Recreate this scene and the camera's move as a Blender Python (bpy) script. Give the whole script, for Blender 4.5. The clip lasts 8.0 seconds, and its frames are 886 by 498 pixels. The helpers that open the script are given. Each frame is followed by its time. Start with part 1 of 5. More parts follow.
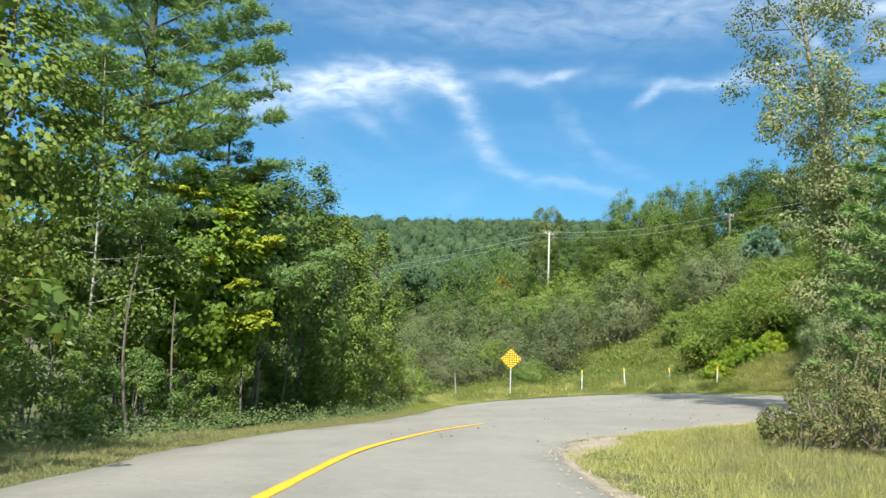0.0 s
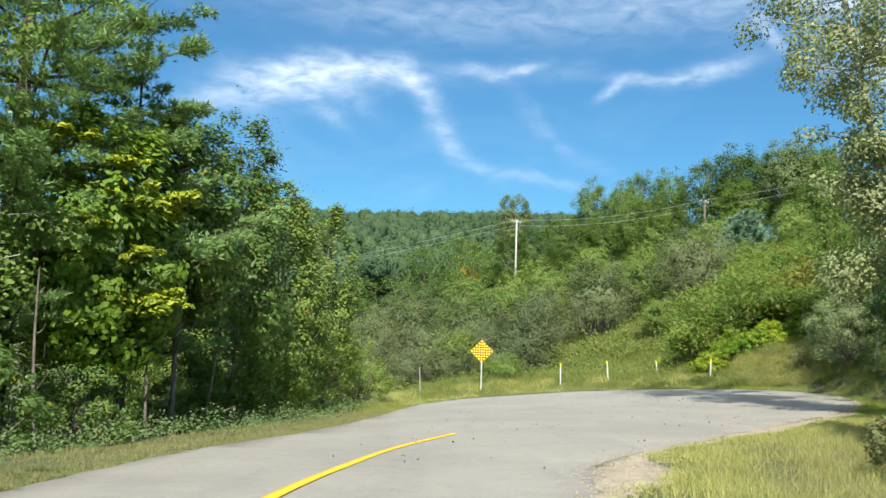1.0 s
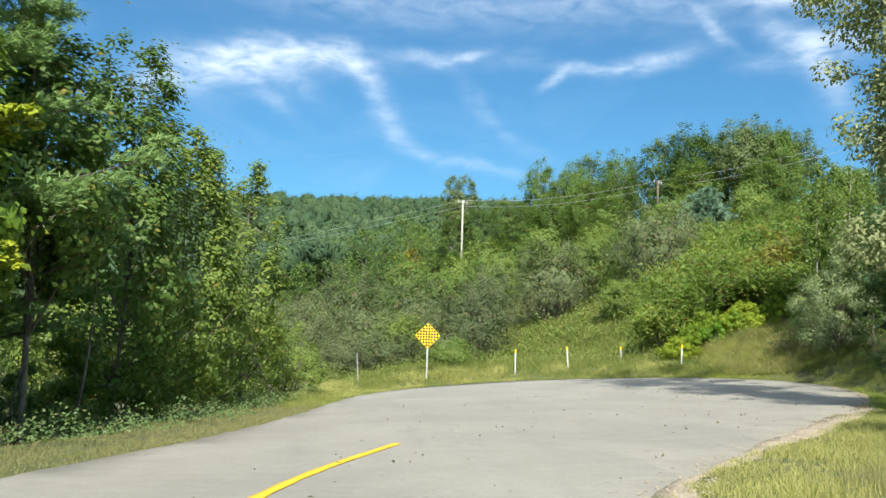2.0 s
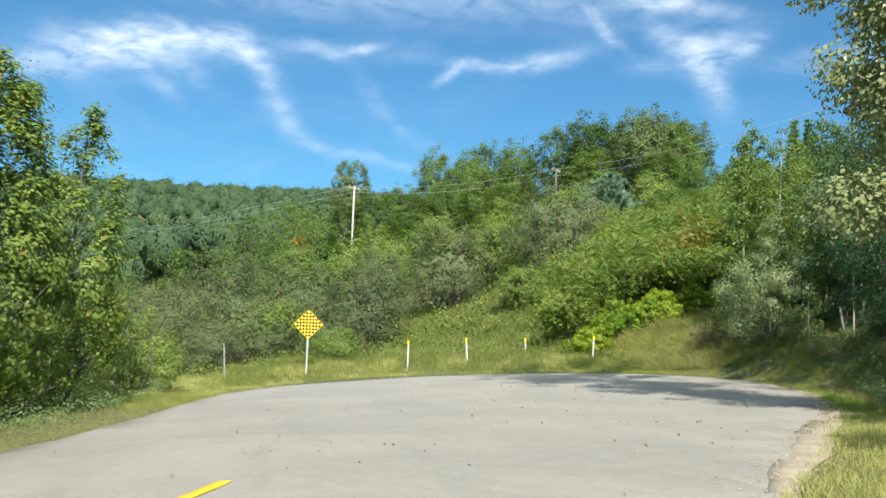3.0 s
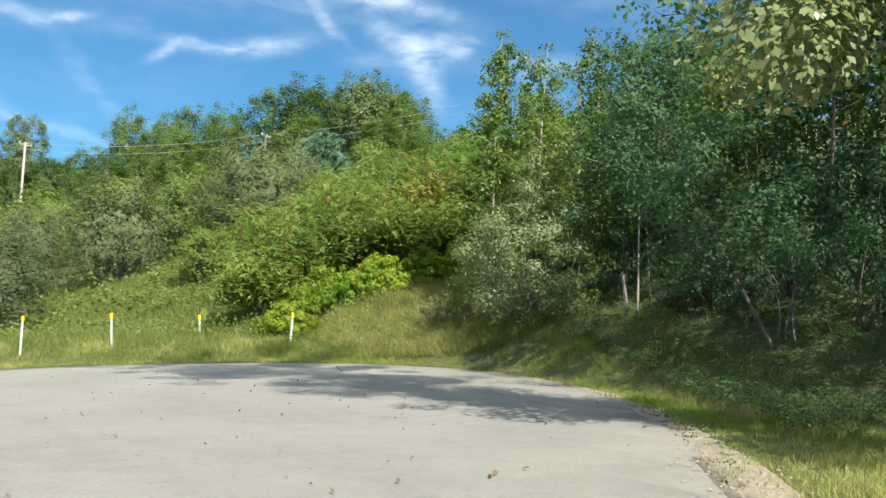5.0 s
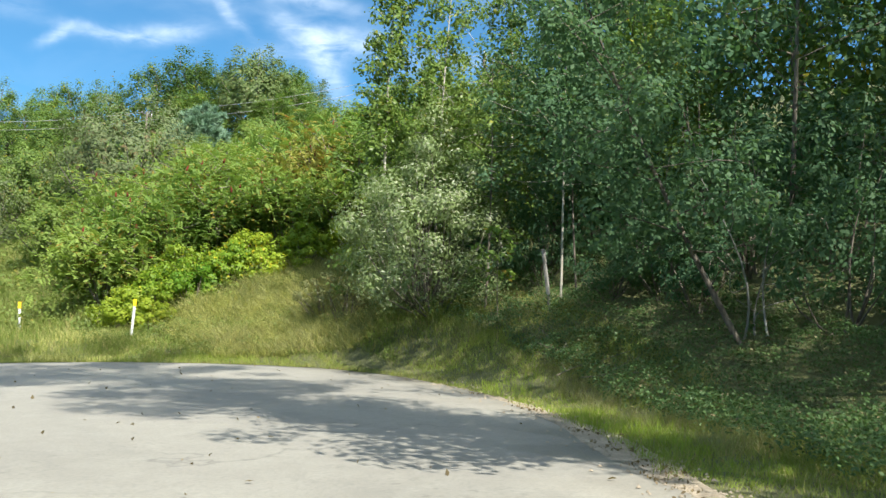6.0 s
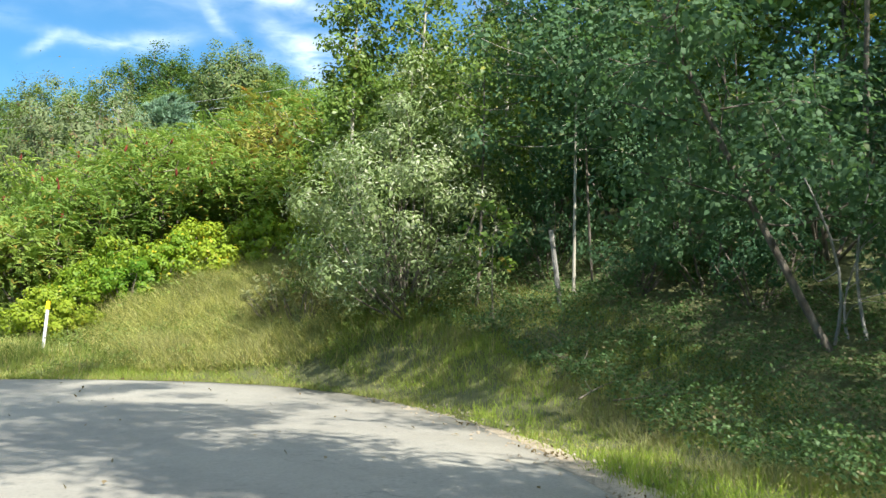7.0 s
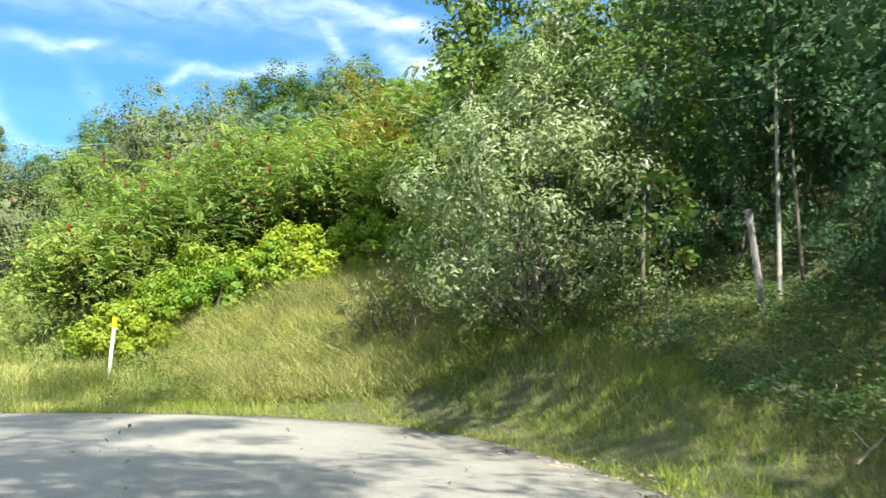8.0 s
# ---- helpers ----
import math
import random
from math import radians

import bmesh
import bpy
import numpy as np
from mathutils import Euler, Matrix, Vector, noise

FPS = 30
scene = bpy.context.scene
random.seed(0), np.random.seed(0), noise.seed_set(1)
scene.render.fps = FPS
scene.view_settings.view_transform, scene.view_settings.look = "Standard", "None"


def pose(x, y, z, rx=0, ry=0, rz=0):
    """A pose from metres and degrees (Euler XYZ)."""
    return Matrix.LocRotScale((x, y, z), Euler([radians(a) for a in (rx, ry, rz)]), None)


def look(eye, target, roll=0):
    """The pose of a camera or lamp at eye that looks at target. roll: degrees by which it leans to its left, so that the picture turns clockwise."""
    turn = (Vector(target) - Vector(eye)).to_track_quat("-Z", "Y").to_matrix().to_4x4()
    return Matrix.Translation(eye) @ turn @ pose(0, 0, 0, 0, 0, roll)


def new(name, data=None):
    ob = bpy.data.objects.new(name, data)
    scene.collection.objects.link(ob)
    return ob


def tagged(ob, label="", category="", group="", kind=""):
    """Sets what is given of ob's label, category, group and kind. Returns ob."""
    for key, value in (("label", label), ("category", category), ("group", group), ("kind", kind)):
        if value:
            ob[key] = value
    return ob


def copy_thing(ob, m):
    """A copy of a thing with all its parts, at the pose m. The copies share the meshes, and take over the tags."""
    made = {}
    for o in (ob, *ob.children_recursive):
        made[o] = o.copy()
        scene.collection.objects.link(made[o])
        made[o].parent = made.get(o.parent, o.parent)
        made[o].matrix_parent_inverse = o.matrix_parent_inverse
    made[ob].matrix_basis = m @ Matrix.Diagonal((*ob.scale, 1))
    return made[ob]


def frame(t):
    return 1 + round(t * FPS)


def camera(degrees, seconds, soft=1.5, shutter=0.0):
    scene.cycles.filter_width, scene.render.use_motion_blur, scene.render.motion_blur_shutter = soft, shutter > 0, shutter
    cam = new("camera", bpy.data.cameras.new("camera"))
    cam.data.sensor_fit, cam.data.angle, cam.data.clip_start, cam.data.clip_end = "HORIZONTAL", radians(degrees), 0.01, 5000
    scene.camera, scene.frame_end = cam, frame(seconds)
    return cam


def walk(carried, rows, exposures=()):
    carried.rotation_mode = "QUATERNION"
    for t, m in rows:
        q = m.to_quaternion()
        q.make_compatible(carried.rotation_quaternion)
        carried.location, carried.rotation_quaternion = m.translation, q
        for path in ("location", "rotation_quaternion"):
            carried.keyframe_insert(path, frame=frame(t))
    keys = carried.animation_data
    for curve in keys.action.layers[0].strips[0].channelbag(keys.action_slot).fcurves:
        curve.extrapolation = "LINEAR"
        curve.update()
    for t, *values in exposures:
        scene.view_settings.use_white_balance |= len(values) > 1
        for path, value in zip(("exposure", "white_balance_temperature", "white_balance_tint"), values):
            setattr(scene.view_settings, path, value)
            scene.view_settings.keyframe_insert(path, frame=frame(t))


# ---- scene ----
cam = camera(48.7, 8.0, soft=1.45, shutter=0.15)
METRES, EYE, TILT, LEAN, TURN = 39.0, 1.4, -9.0, 0.0, 0.0
ROWS = [
    (0.0, 0.0, 0.0, 0.0, -0.59, 16.57, -1.99),
    (0.5, -0.0005, 0.0728, 0.0124, -1.59, 16.48, -1.61),
    (1.0, 0.0006, 0.1442, 0.0246, -2.67, 16.26, -1.39),
    (2.5, 0.0165, 0.346, 0.0572, -8.66, 15.28, -0.52),
    (3.0, 0.0292, 0.4111, 0.067, -12.27, 15.23, -0.04),
    (3.5, 0.0478, 0.4759, 0.0769, -16.4, 15.0, 0.72),
    (4.0, 0.0703, 0.5335, 0.0843, -20.64, 14.39, 1.53),
    (4.5, 0.0982, 0.5917, 0.0932, -24.84, 14.13, 2.1),
    (5.0, 0.1307, 0.6488, 0.1032, -28.8, 14.24, 2.41),
    (6.5, 0.233, 0.7911, 0.1289, -35.53, 13.61, 3.39),
    (7.0, 0.262, 0.8297, 0.1365, -35.07, 14.01, 3.7),
    (7.5, 0.2879, 0.8687, 0.1441, -32.82, 14.63, 3.65),
    (8.0, 0.3088, 0.9089, 0.1521, -27.92, 15.55, 2.8),
]
walk(cam, [(t, pose(0, 0, EYE, TILT, LEAN, TURN) @ pose(METRES * x, METRES * y, METRES * z, 90 + pitch, roll, yaw)) for t, x, y, z, yaw, pitch, roll in ROWS],
     exposures=[(0.0, 0.88), (4.5, 0.88), (5.2, 0.94), (6.3, 1.21), (7.0, 1.35), (8.0, 1.52)])

# ---- sky, sun, exposure ----
SUN_EL, SUN_AZ = 42.0, 183.0      # degrees; azimuth clockwise from +y


class Nodes:
    """A short way to write node trees."""

    def __init__(self, tree):
        self.t = tree
        tree.nodes.clear()

    def node(self, kind, **props):
        n = self.t.nodes.new(kind)
        for k, v in props.items():
            if k == "op":
                n.operation = v
            elif k == "blend":
                n.blend_type = v
            elif k == "dims":
                n.noise_dimensions = v
        return n

    def put(self, socket, v):
        if hasattr(v, "is_output"):
            self.t.links.new(v, socket)
        else:
            socket.default_value = v

    def math(self, op, a, b=0.0, c=0.0):
        n = self.node("ShaderNodeMath", op=op)
        self.put(n.inputs[0], a)
        self.put(n.inputs[1], b)
        self.put(n.inputs[2], c)
        return n.outputs[0]

    def mix(self, f, a, b, blend="MIX"):
        n = self.node("ShaderNodeMixRGB", blend=blend)
        self.put(n.inputs[0], f)
        self.put(n.inputs[1], a)
        self.put(n.inputs[2], b)
        return n.outputs[0]

    def noise(self, vec, scale, detail=4.0, rough=0.55, distort=0.0):
        n = self.node("ShaderNodeTexNoise")
        if vec is not None:
            self.put(n.inputs["Vector"], vec)
        n.inputs["Scale"].default_value = scale
        n.inputs["Detail"].default_value = detail
        n.inputs["Roughness"].default_value = rough
        n.inputs["Distortion"].default_value = distort
        return n.outputs["Fac"]

    def ramp(self, f, stops):
        n = self.node("ShaderNodeValToRGB")
        self.put(n.inputs[0], f)
        el = n.color_ramp.elements
        el[0].position, el[1].position = stops[0][0], stops[-1][0]
        for p, c in stops[1:-1]:
            el.new(p)
        for e, (p, c) in zip(sorted(el, key=lambda q: q.position), stops):
            e.color = (c, c, c, 1) if isinstance(c, (int, float)) else (*c, 1)
        return n.outputs[0]

    def place(self):
        return self.node("ShaderNodeTexCoord").outputs["Object"]

    def world_place(self):
        return self.node("ShaderNodeNewGeometry").outputs["Position"]

    def bump(self, h, strength, dist=0.02):
        n = self.node("ShaderNodeBump")
        n.inputs["Strength"].default_value = strength
        n.inputs["Distance"].default_value = dist
        self.put(n.inputs["Height"], h)
        return n.outputs[0]


# cirrus: azimuth, elevation, half length, half width (degrees), tilt, strength
CIRRUS = [
    (-6.0, 17.0, 3.4, 0.75, 4, 0.95), (-2.2, 17.5, 2.6, 0.60, -4, 1.0), (0.2, 16.8, 1.3, 0.55, -38, 0.75), (-11.0, 15.4, 3.2, 0.7, 18, 0.5), (-8.0, 16.2, 3.0, 1.1, 8, 0.55),
    (1.4, 15.2, 1.3, 0.52, -62, 0.42), (2.1, 13.7, 1.2, 0.46, -64, 0.32), (3.6, 12.4, 1.5, 0.38, -28, 0.28), (6.4, 11.7, 1.9, 0.28, -10, 0.30), (9.4, 11.1, 2.2, 0.26, -11, 0.24),
    (-4.9, 14.9, 1.5, 0.42, -38, 0.34), (-3.6, 15.8, 1.6, 0.55, -30, 0.35),
    (7.0, 15.4, 1.4, 0.5, -58, 0.15), (8.6, 13.7, 1.5, 0.42, -48, 0.16), (11.0, 12.4, 1.8, 0.35, -26, 0.13),
    (4.2, 17.5, 1.5, 0.38, -4, 0.62), (6.6, 17.7, 1.1, 0.20, 15, 0.75), (9.6, 17.7, 1.4, 0.45, 4, 0.24),
    (12.1, 16.65, 0.9, 0.24, 34, 0.75), (14.3, 17.1, 1.9, 0.30, -2, 0.55), (17.6, 17.4, 1.9, 0.42, 12, 0.75),
    (25.4, 18.4, 1.4, 0.5, -20, 0.8), (27.2, 17.7, 1.8, 0.75, 8, 1.0), (27.2, 16.4, 1.5, 0.6, -66, 0.85), (29.3, 17.9, 0.9, 0.35, 20, 0.5), (24.0, 17.0, 1.5, 0.4, 0, 0.22),
    (21.2, 19.2, 1.3, 0.28, -46, 0.6), (25.6, 20.4, 3.0, 0.45, -12, 0.65), (22.5, 20.9, 3.4, 0.5, -14, 0.5),
    (34.0, 17.0, 2.6, 0.5, 2, 0.4), (3.0, 20.6, 11.0, 1.1, -2, 0.42), (14.0, 21.6, 7.0, 1.1, -8, 0.45), (30.0, 24.0, 9.0, 1.5, -18, 0.4),
]


def build_sky():
    w = bpy.data.worlds.new("sky")
    scene.world = w
    w.use_nodes = True
    g = Nodes(w.node_tree)
    sky = g.node("ShaderNodeTexSky")
    sky.sky_type = "NISHITA"
    sky.sun_disc = False
    sky.sun_elevation, sky.sun_rotation = radians(SUN_EL), radians(SUN_AZ)
    sky.air_density, sky.dust_density, sky.ozone_density = 1.0, 0.3, 1.4
    d = g.node("ShaderNodeTexCoord").outputs["Generated"]
    sep = g.node("ShaderNodeSeparateXYZ")
    g.put(sep.inputs[0], d)
    x, y, z = sep.outputs
    az = g.math("MULTIPLY", g.math("ARCTAN2", x, y), 57.2958)
    el = g.math("MULTIPLY", g.math("ARCSINE", z), 57.2958)
    comb = g.node("ShaderNodeCombineXYZ")
    g.put(comb.inputs[0], az)
    g.put(comb.inputs[1], el)
    q = comb.outputs[0]
    wob = g.math("MULTIPLY", g.math("SUBTRACT", g.noise(q, 0.55, 3.0), 0.5), 1.1)
    wob2 = g.math("MULTIPLY", g.math("SUBTRACT", g.noise(q, 0.45, 3.0), 0.5), 0.9)
    az, el = g.math("ADD", az, wob), g.math("ADD", el, wob2)
    total = 0.0
    for a, e, l, wd, tilt, s in CIRRUS:
        c, sn = math.cos(radians(tilt)), math.sin(radians(tilt))
        u, v = g.math("SUBTRACT", az, a), g.math("SUBTRACT", el, e)
        p = g.math("MULTIPLY_ADD", u, c / l, g.math("MULTIPLY", v, sn / l))
        r = g.math("MULTIPLY_ADD", u, -sn / wd, g.math("MULTIPLY", v, c / wd))
        k = g.math("MULTIPLY_ADD", p, p, g.math("MULTIPLY", r, r))
        m = g.math("MULTIPLY", g.math("POWER", 2.0, g.math("MULTIPLY", k, -1.1)), s * 0.62)
        total = g.math("ADD", total, m)
    mp = g.node("ShaderNodeMapping")
    g.put(mp.inputs["Vector"], q)
    mp.inputs["Scale"].default_value = (0.30, 0.85, 1)
    mp.inputs["Rotation"].default_value = (0, 0, 0.25)
    fibre = g.noise(mp.outputs[0], 1.5, 6.0, 0.58, 0.45)
    mask = g.math("MULTIPLY", total, g.math("MAXIMUM", g.math("MULTIPLY_ADD", fibre, 2.3, -0.45), 0.0))
    veil = g.math("MULTIPLY", g.ramp(g.noise(mp.outputs[0], 0.35, 4.0, 0.6, 0.8), [(0.5, 0), (0.8, 1)]), 0.07)
    # Cloud cover added above the view to brighten the light from overhead.
    fill_cloud = g.math("MULTIPLY", g.ramp(g.noise(mp.outputs[0], 0.2, 5.0, 0.6, 0.8), [(0.3, 0.35), (0.7, 1)]), g.ramp(z, [(0.38, 0), (0.55, 0.9)]))
    mask = g.math("MINIMUM", g.math("ADD", g.math("ADD", mask, veil), fill_cloud), 0.92)
    col = g.mix(1.0, sky.outputs[0], SKY_TINT, "MULTIPLY")
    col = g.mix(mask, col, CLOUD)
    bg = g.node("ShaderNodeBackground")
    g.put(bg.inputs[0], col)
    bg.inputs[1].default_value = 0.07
    out = g.node("ShaderNodeOutputWorld")
    g.put(out.inputs[0], bg.outputs[0])


SKY_TINT, CLOUD = (0.43, 0.86, 1.06, 1), (8.5, 9.7, 10.9, 1)
build_sky()
sun = new("sun", bpy.data.lights.new("sun", "SUN"))
sun.data.energy, sun.data.angle, sun.data.color = 5.0, radians(0.55), (1.0, 0.95, 0.85)
s_az, s_el = radians(SUN_AZ), radians(SUN_EL)
sun.matrix_world = look((60 * math.sin(s_az), 60 * math.cos(s_az), 60 * math.tan(s_el)), (0, 0, 0))


# ---- materials ----
def material(name):
    m = bpy.data.materials.new(name)
    m.use_nodes = True
    g = Nodes(m.node_tree)
    b = g.node("ShaderNodeBsdfPrincipled")
    out = g.node("ShaderNodeOutputMaterial")
    g.put(out.inputs[0], b.outputs[0])
    return m, g, b, out


def leaf_material(name, a, b, odd=None, odd_share=0.0, rough=0.5, through_light=0.36, spec=0.24, patch_scale=0.9):
    """Leaves: two tones mixed leaf by leaf and plant by plant, a share in an odd colour, light through the blade."""
    m, g, p, out = material(name)
    isl = g.node("ShaderNodeNewGeometry").outputs["Random Per Island"]
    own = g.node("ShaderNodeObjectInfo").outputs["Random"]
    patch = g.noise(g.place(), patch_scale, 2.0)
    f = g.math("MULTIPLY_ADD", isl, 0.4, g.math("MULTIPLY_ADD", patch, 0.7, g.math("MULTIPLY_ADD", own, 0.8, -0.48)))
    f.node.use_clamp = True
    a, b = [[v * k for v, k in zip(c, (1.44, 1.52, 1.48))] for c in (a, b)]
    col = g.mix(f, (*a, 1), (*b, 1))
    if odd:
        jump = g.math("FRACT", g.math("MULTIPLY", isl, 17.31))
        share = g.math("LESS_THAN", jump, g.math("MULTIPLY", g.math("MULTIPLY", patch, patch), odd_share * 3.5))
        col = g.mix(share, col, (*odd, 1))
    g.put(p.inputs["Base Color"], col)
    p.inputs["Roughness"].default_value = rough
    p.inputs["Specular IOR Level"].default_value = spec
    tr = g.node("ShaderNodeBsdfTranslucent")
    g.put(tr.inputs[0], g.mix(1.0, col, (1.12, 1.18, 0.7, 1), "MULTIPLY"))
    mx = g.node("ShaderNodeMixShader")
    mx.inputs[0].default_value = through_light
    g.put(mx.inputs[1], p.outputs[0])
    g.put(mx.inputs[2], tr.outputs[0])
    g.put(out.inputs[0], mx.outputs[0])
    return m


def bark_material(name, a, b, scale=14.0):
    m, g, p, out = material(name)
    mp = g.node("ShaderNodeMapping")
    g.put(mp.inputs["Vector"], g.place())
    mp.inputs["Scale"].default_value = (1, 1, 0.22)
    n = g.noise(mp.outputs[0], scale, 6.0, 0.65)
    g.put(p.inputs["Base Color"], g.mix(g.ramp(n, [(0.35, 0), (0.65, 1)]), (*a, 1), (*b, 1)))
    p.inputs["Roughness"].default_value = 0.9
    g.put(p.inputs["Normal"], g.bump(n, 0.8, 0.03))
    return m


def asphalt_material():
    m, g, p, out = material("worn_asphalt")
    w = g.place()
    grain = g.noise(w, 34.0, 5.0, 0.8)
    mid = g.noise(w, 3.2, 5.0, 0.6, 0.4)
    big = g.noise(w, 0.28, 4.0, 0.55, 0.6)
    mp = g.node("ShaderNodeMapping")
    g.put(mp.inputs["Vector"], w)
    mp.inputs["Rotation"].default_value = (0, 0, 0.35)
    mp.inputs["Scale"].default_value = (1.1, 0.16, 1)
    tracks = g.noise(mp.outputs[0], 1.0, 4.0, 0.55, 0.5)
    col = g.mix(g.ramp(big, [(0.35, 0), (0.68, 1)]), (0.232, 0.222, 0.190, 1), (0.288, 0.276, 0.234, 1))
    col = g.mix(g.math("MULTIPLY", g.ramp(tracks, [(0.5, 0), (0.72, 1)]), 0.4), col, (0.182, 0.178, 0.157, 1))
    col = g.mix(g.math("MULTIPLY", g.ramp(mid, [(0.45, 0), (0.7, 1)]), 0.45), col, (0.310, 0.302, 0.258, 1))
    col = g.mix(g.math("MULTIPLY", g.ramp(grain, [(0.36, 1), (0.56, 0)]), 0.5), col, (0.14, 0.137, 0.13, 1))
    pits = g.math("MULTIPLY", g.ramp(g.noise(w, 11.0, 3.0, 0.7), [(0.58, 0), (0.68, 1)]), g.ramp(g.noise(w, 0.7, 3.0), [(0.45, 0.08), (0.62, 0.75)]))
    col = g.mix(pits, col, (0.15, 0.143, 0.125, 1))
    crack = g.node("ShaderNodeTexVoronoi")
    crack.feature = "DISTANCE_TO_EDGE"
    wv = g.node("ShaderNodeVectorMath")
    wv.operation = "ADD"
    g.put(wv.inputs[0], w)
    nn = g.node("ShaderNodeTexNoise")
    g.put(nn.inputs["Vector"], w)
    nn.inputs["Scale"].default_value = 0.9
    nn.inputs["Detail"].default_value = 5.0
    sc = g.node("ShaderNodeVectorMath")
    sc.operation = "SCALE"
    g.put(sc.inputs[0], nn.outputs["Color"])
    sc.inputs["Scale"].default_value = 1.6
    g.put(wv.inputs[1], sc.outputs[0])
    g.put(crack.inputs["Vector"], wv.outputs[0])
    crack.inputs["Scale"].default_value = 0.3
    line = g.ramp(crack.outputs["Distance"], [(0.0, 1), (0.006, 0)])
    line = g.math("MULTIPLY", line, g.ramp(g.noise(w, 0.5, 2.0), [(0.55, 0), (0.66, 0.6)]))
    col = g.mix(line, col, (0.12, 0.115, 0.105, 1))
    g.put(p.inputs["Base Color"], col)
    p.inputs["Roughness"].default_value = 0.85
    p.inputs["Specular IOR Level"].default_value = 0.3
    g.put(p.inputs["Normal"], g.bump(g.math("ADD", grain, g.math("MULTIPLY", mid, 0.6)), 0.45, 0.012))
    return m


def soil_material():
    m, g, p, out = material("turf_and_soil")
    w = g.place()
    n = g.noise(w, 1.1, 6.0, 0.65)
    n2 = g.noise(w, 0.12, 4.0)
    fine = g.noise(w, 22.0, 4.0, 0.7)
    col = g.mix(g.ramp(n, [(0.35, 0), (0.65, 1)]), (0.070, 0.095, 0.026, 1), (0.14, 0.155, 0.050, 1))
    col = g.mix(g.math("MULTIPLY", g.ramp(n2, [(0.4, 0), (0.7, 1)]), 0.5), col, (0.13, 0.115, 0.055, 1))
    col = g.mix(g.math("MULTIPLY", fine, 0.4), col, (0.05, 0.05, 0.025, 1))
    g.put(p.inputs["Base Color"], col)
    p.inputs["Roughness"].default_value = 0.95
    g.put(p.inputs["Normal"], g.bump(g.math("ADD", n, fine), 0.8, 0.08))
    return m


def speckled(name, a, b, scale=30.0, rough=0.85, bump=0.4, dist=0.01, metal=0.0):
    m, g, p, out = material(name)
    w = g.place()
    n = g.noise(w, scale, 5.0, 0.65)
    n2 = g.noise(w, scale * 0.12, 3.0)
    f = g.math("MULTIPLY_ADD", n, 0.7, g.math("MULTIPLY", n2, 0.4))
    g.put(p.inputs["Base Color"], g.mix(g.ramp(f, [(0.38, 0), (0.7, 1)]), (*a, 1), (*b, 1)))
    p.inputs["Roughness"].default_value = rough
    p.inputs["Metallic"].default_value = metal
    g.put(p.inputs["Normal"], g.bump(n, bump, dist))
    return m


ASPHALT = asphalt_material()
SOIL = soil_material()
GRAVEL = speckled("tan_gravel", (0.20, 0.165, 0.115), (0.42, 0.36, 0.27), 26.0, 0.95, 0.9, 0.03)
LINE_PAINT = speckled("worn_yellow_paint", (0.62, 0.36, 0.01), (0.78, 0.48, 0.015), 18.0, 0.7, 0.2, 0.004)
SIGN_YELLOW = speckled("sign_yellow", (0.80, 0.50, 0.01), (0.84, 0.55, 0.012), 5.0, 0.4, 0.05, 0.002)
SIGN_BLACK = speckled("sign_black", (0.012, 0.012, 0.012), (0.02, 0.02, 0.02), 8.0, 0.45, 0.05, 0.002)
GALVANISED = speckled("galvanised_steel", (0.42, 0.43, 0.43), (0.58, 0.59, 0.58), 24.0, 0.5, 0.1, 0.003, 0.35)
WHITE_POST = speckled("weathered_white_plastic", (0.30, 0.31, 0.31), (0.46, 0.46, 0.45), 16.0, 0.55, 0.1, 0.003)
GREY_WOOD = bark_material("grey_weathered_wood", (0.15, 0.145, 0.135), (0.32, 0.31, 0.285), 20.0)
POLE_WOOD = bark_material("pale_pole_wood", (0.33, 0.31, 0.28), (0.47, 0.45, 0.41), 12.0)
WIRE = speckled("aluminium_wire", (0.42, 0.42, 0.42), (0.5, 0.5, 0.5), 3.0, 0.5, 0.0, 0.001, 0.3)
INSULATOR = speckled("glazed_porcelain", (0.5, 0.5, 0.5), (0.6, 0.6, 0.62), 5.0, 0.25, 0.0, 0.001)
BARK = bark_material("grey_brown_bark", (0.07, 0.058, 0.045), (0.19, 0.165, 0.135))
BARK_PALE = bark_material("pale_aspen_bark", (0.22, 0.21, 0.17), (0.42, 0.40, 0.34), 9.0)
BARK_DARK = bark_material("dark_pine_bark", (0.035, 0.028, 0.022), (0.10, 0.08, 0.065))
MAPLE = leaf_material("maple_leaves", (0.050, 0.088, 0.022), (0.112, 0.162, 0.036), (0.30, 0.27, 0.02), 0.03)
MAPLE_YELLOW = leaf_material("turning_maple_leaves", (0.075, 0.130, 0.018), (0.165, 0.225, 0.026), (0.32, 0.34, 0.02), 0.03)
YELLOW_LEAF = leaf_material("yellow_maple_leaves", (0.17, 0.205, 0.020), (0.30, 0.30, 0.028), (0.10, 0.16, 0.02), 0.28)
ASPEN = leaf_material("aspen_leaves", (0.055, 0.095, 0.022), (0.13, 0.175, 0.038), (0.26, 0.27, 0.05), 0.04, 0.4)
POPLAR = leaf_material("poplar_leaves", (0.085, 0.105, 0.045), (0.18, 0.195, 0.092), (0.30, 0.31, 0.16), 0.12, 0.35)
WILLOW = leaf_material("grey_willow_leaves", (0.060, 0.080, 0.036), (0.118, 0.138, 0.062), (0.16, 0.13, 0.06), 0.08, 0.6, 0.26)
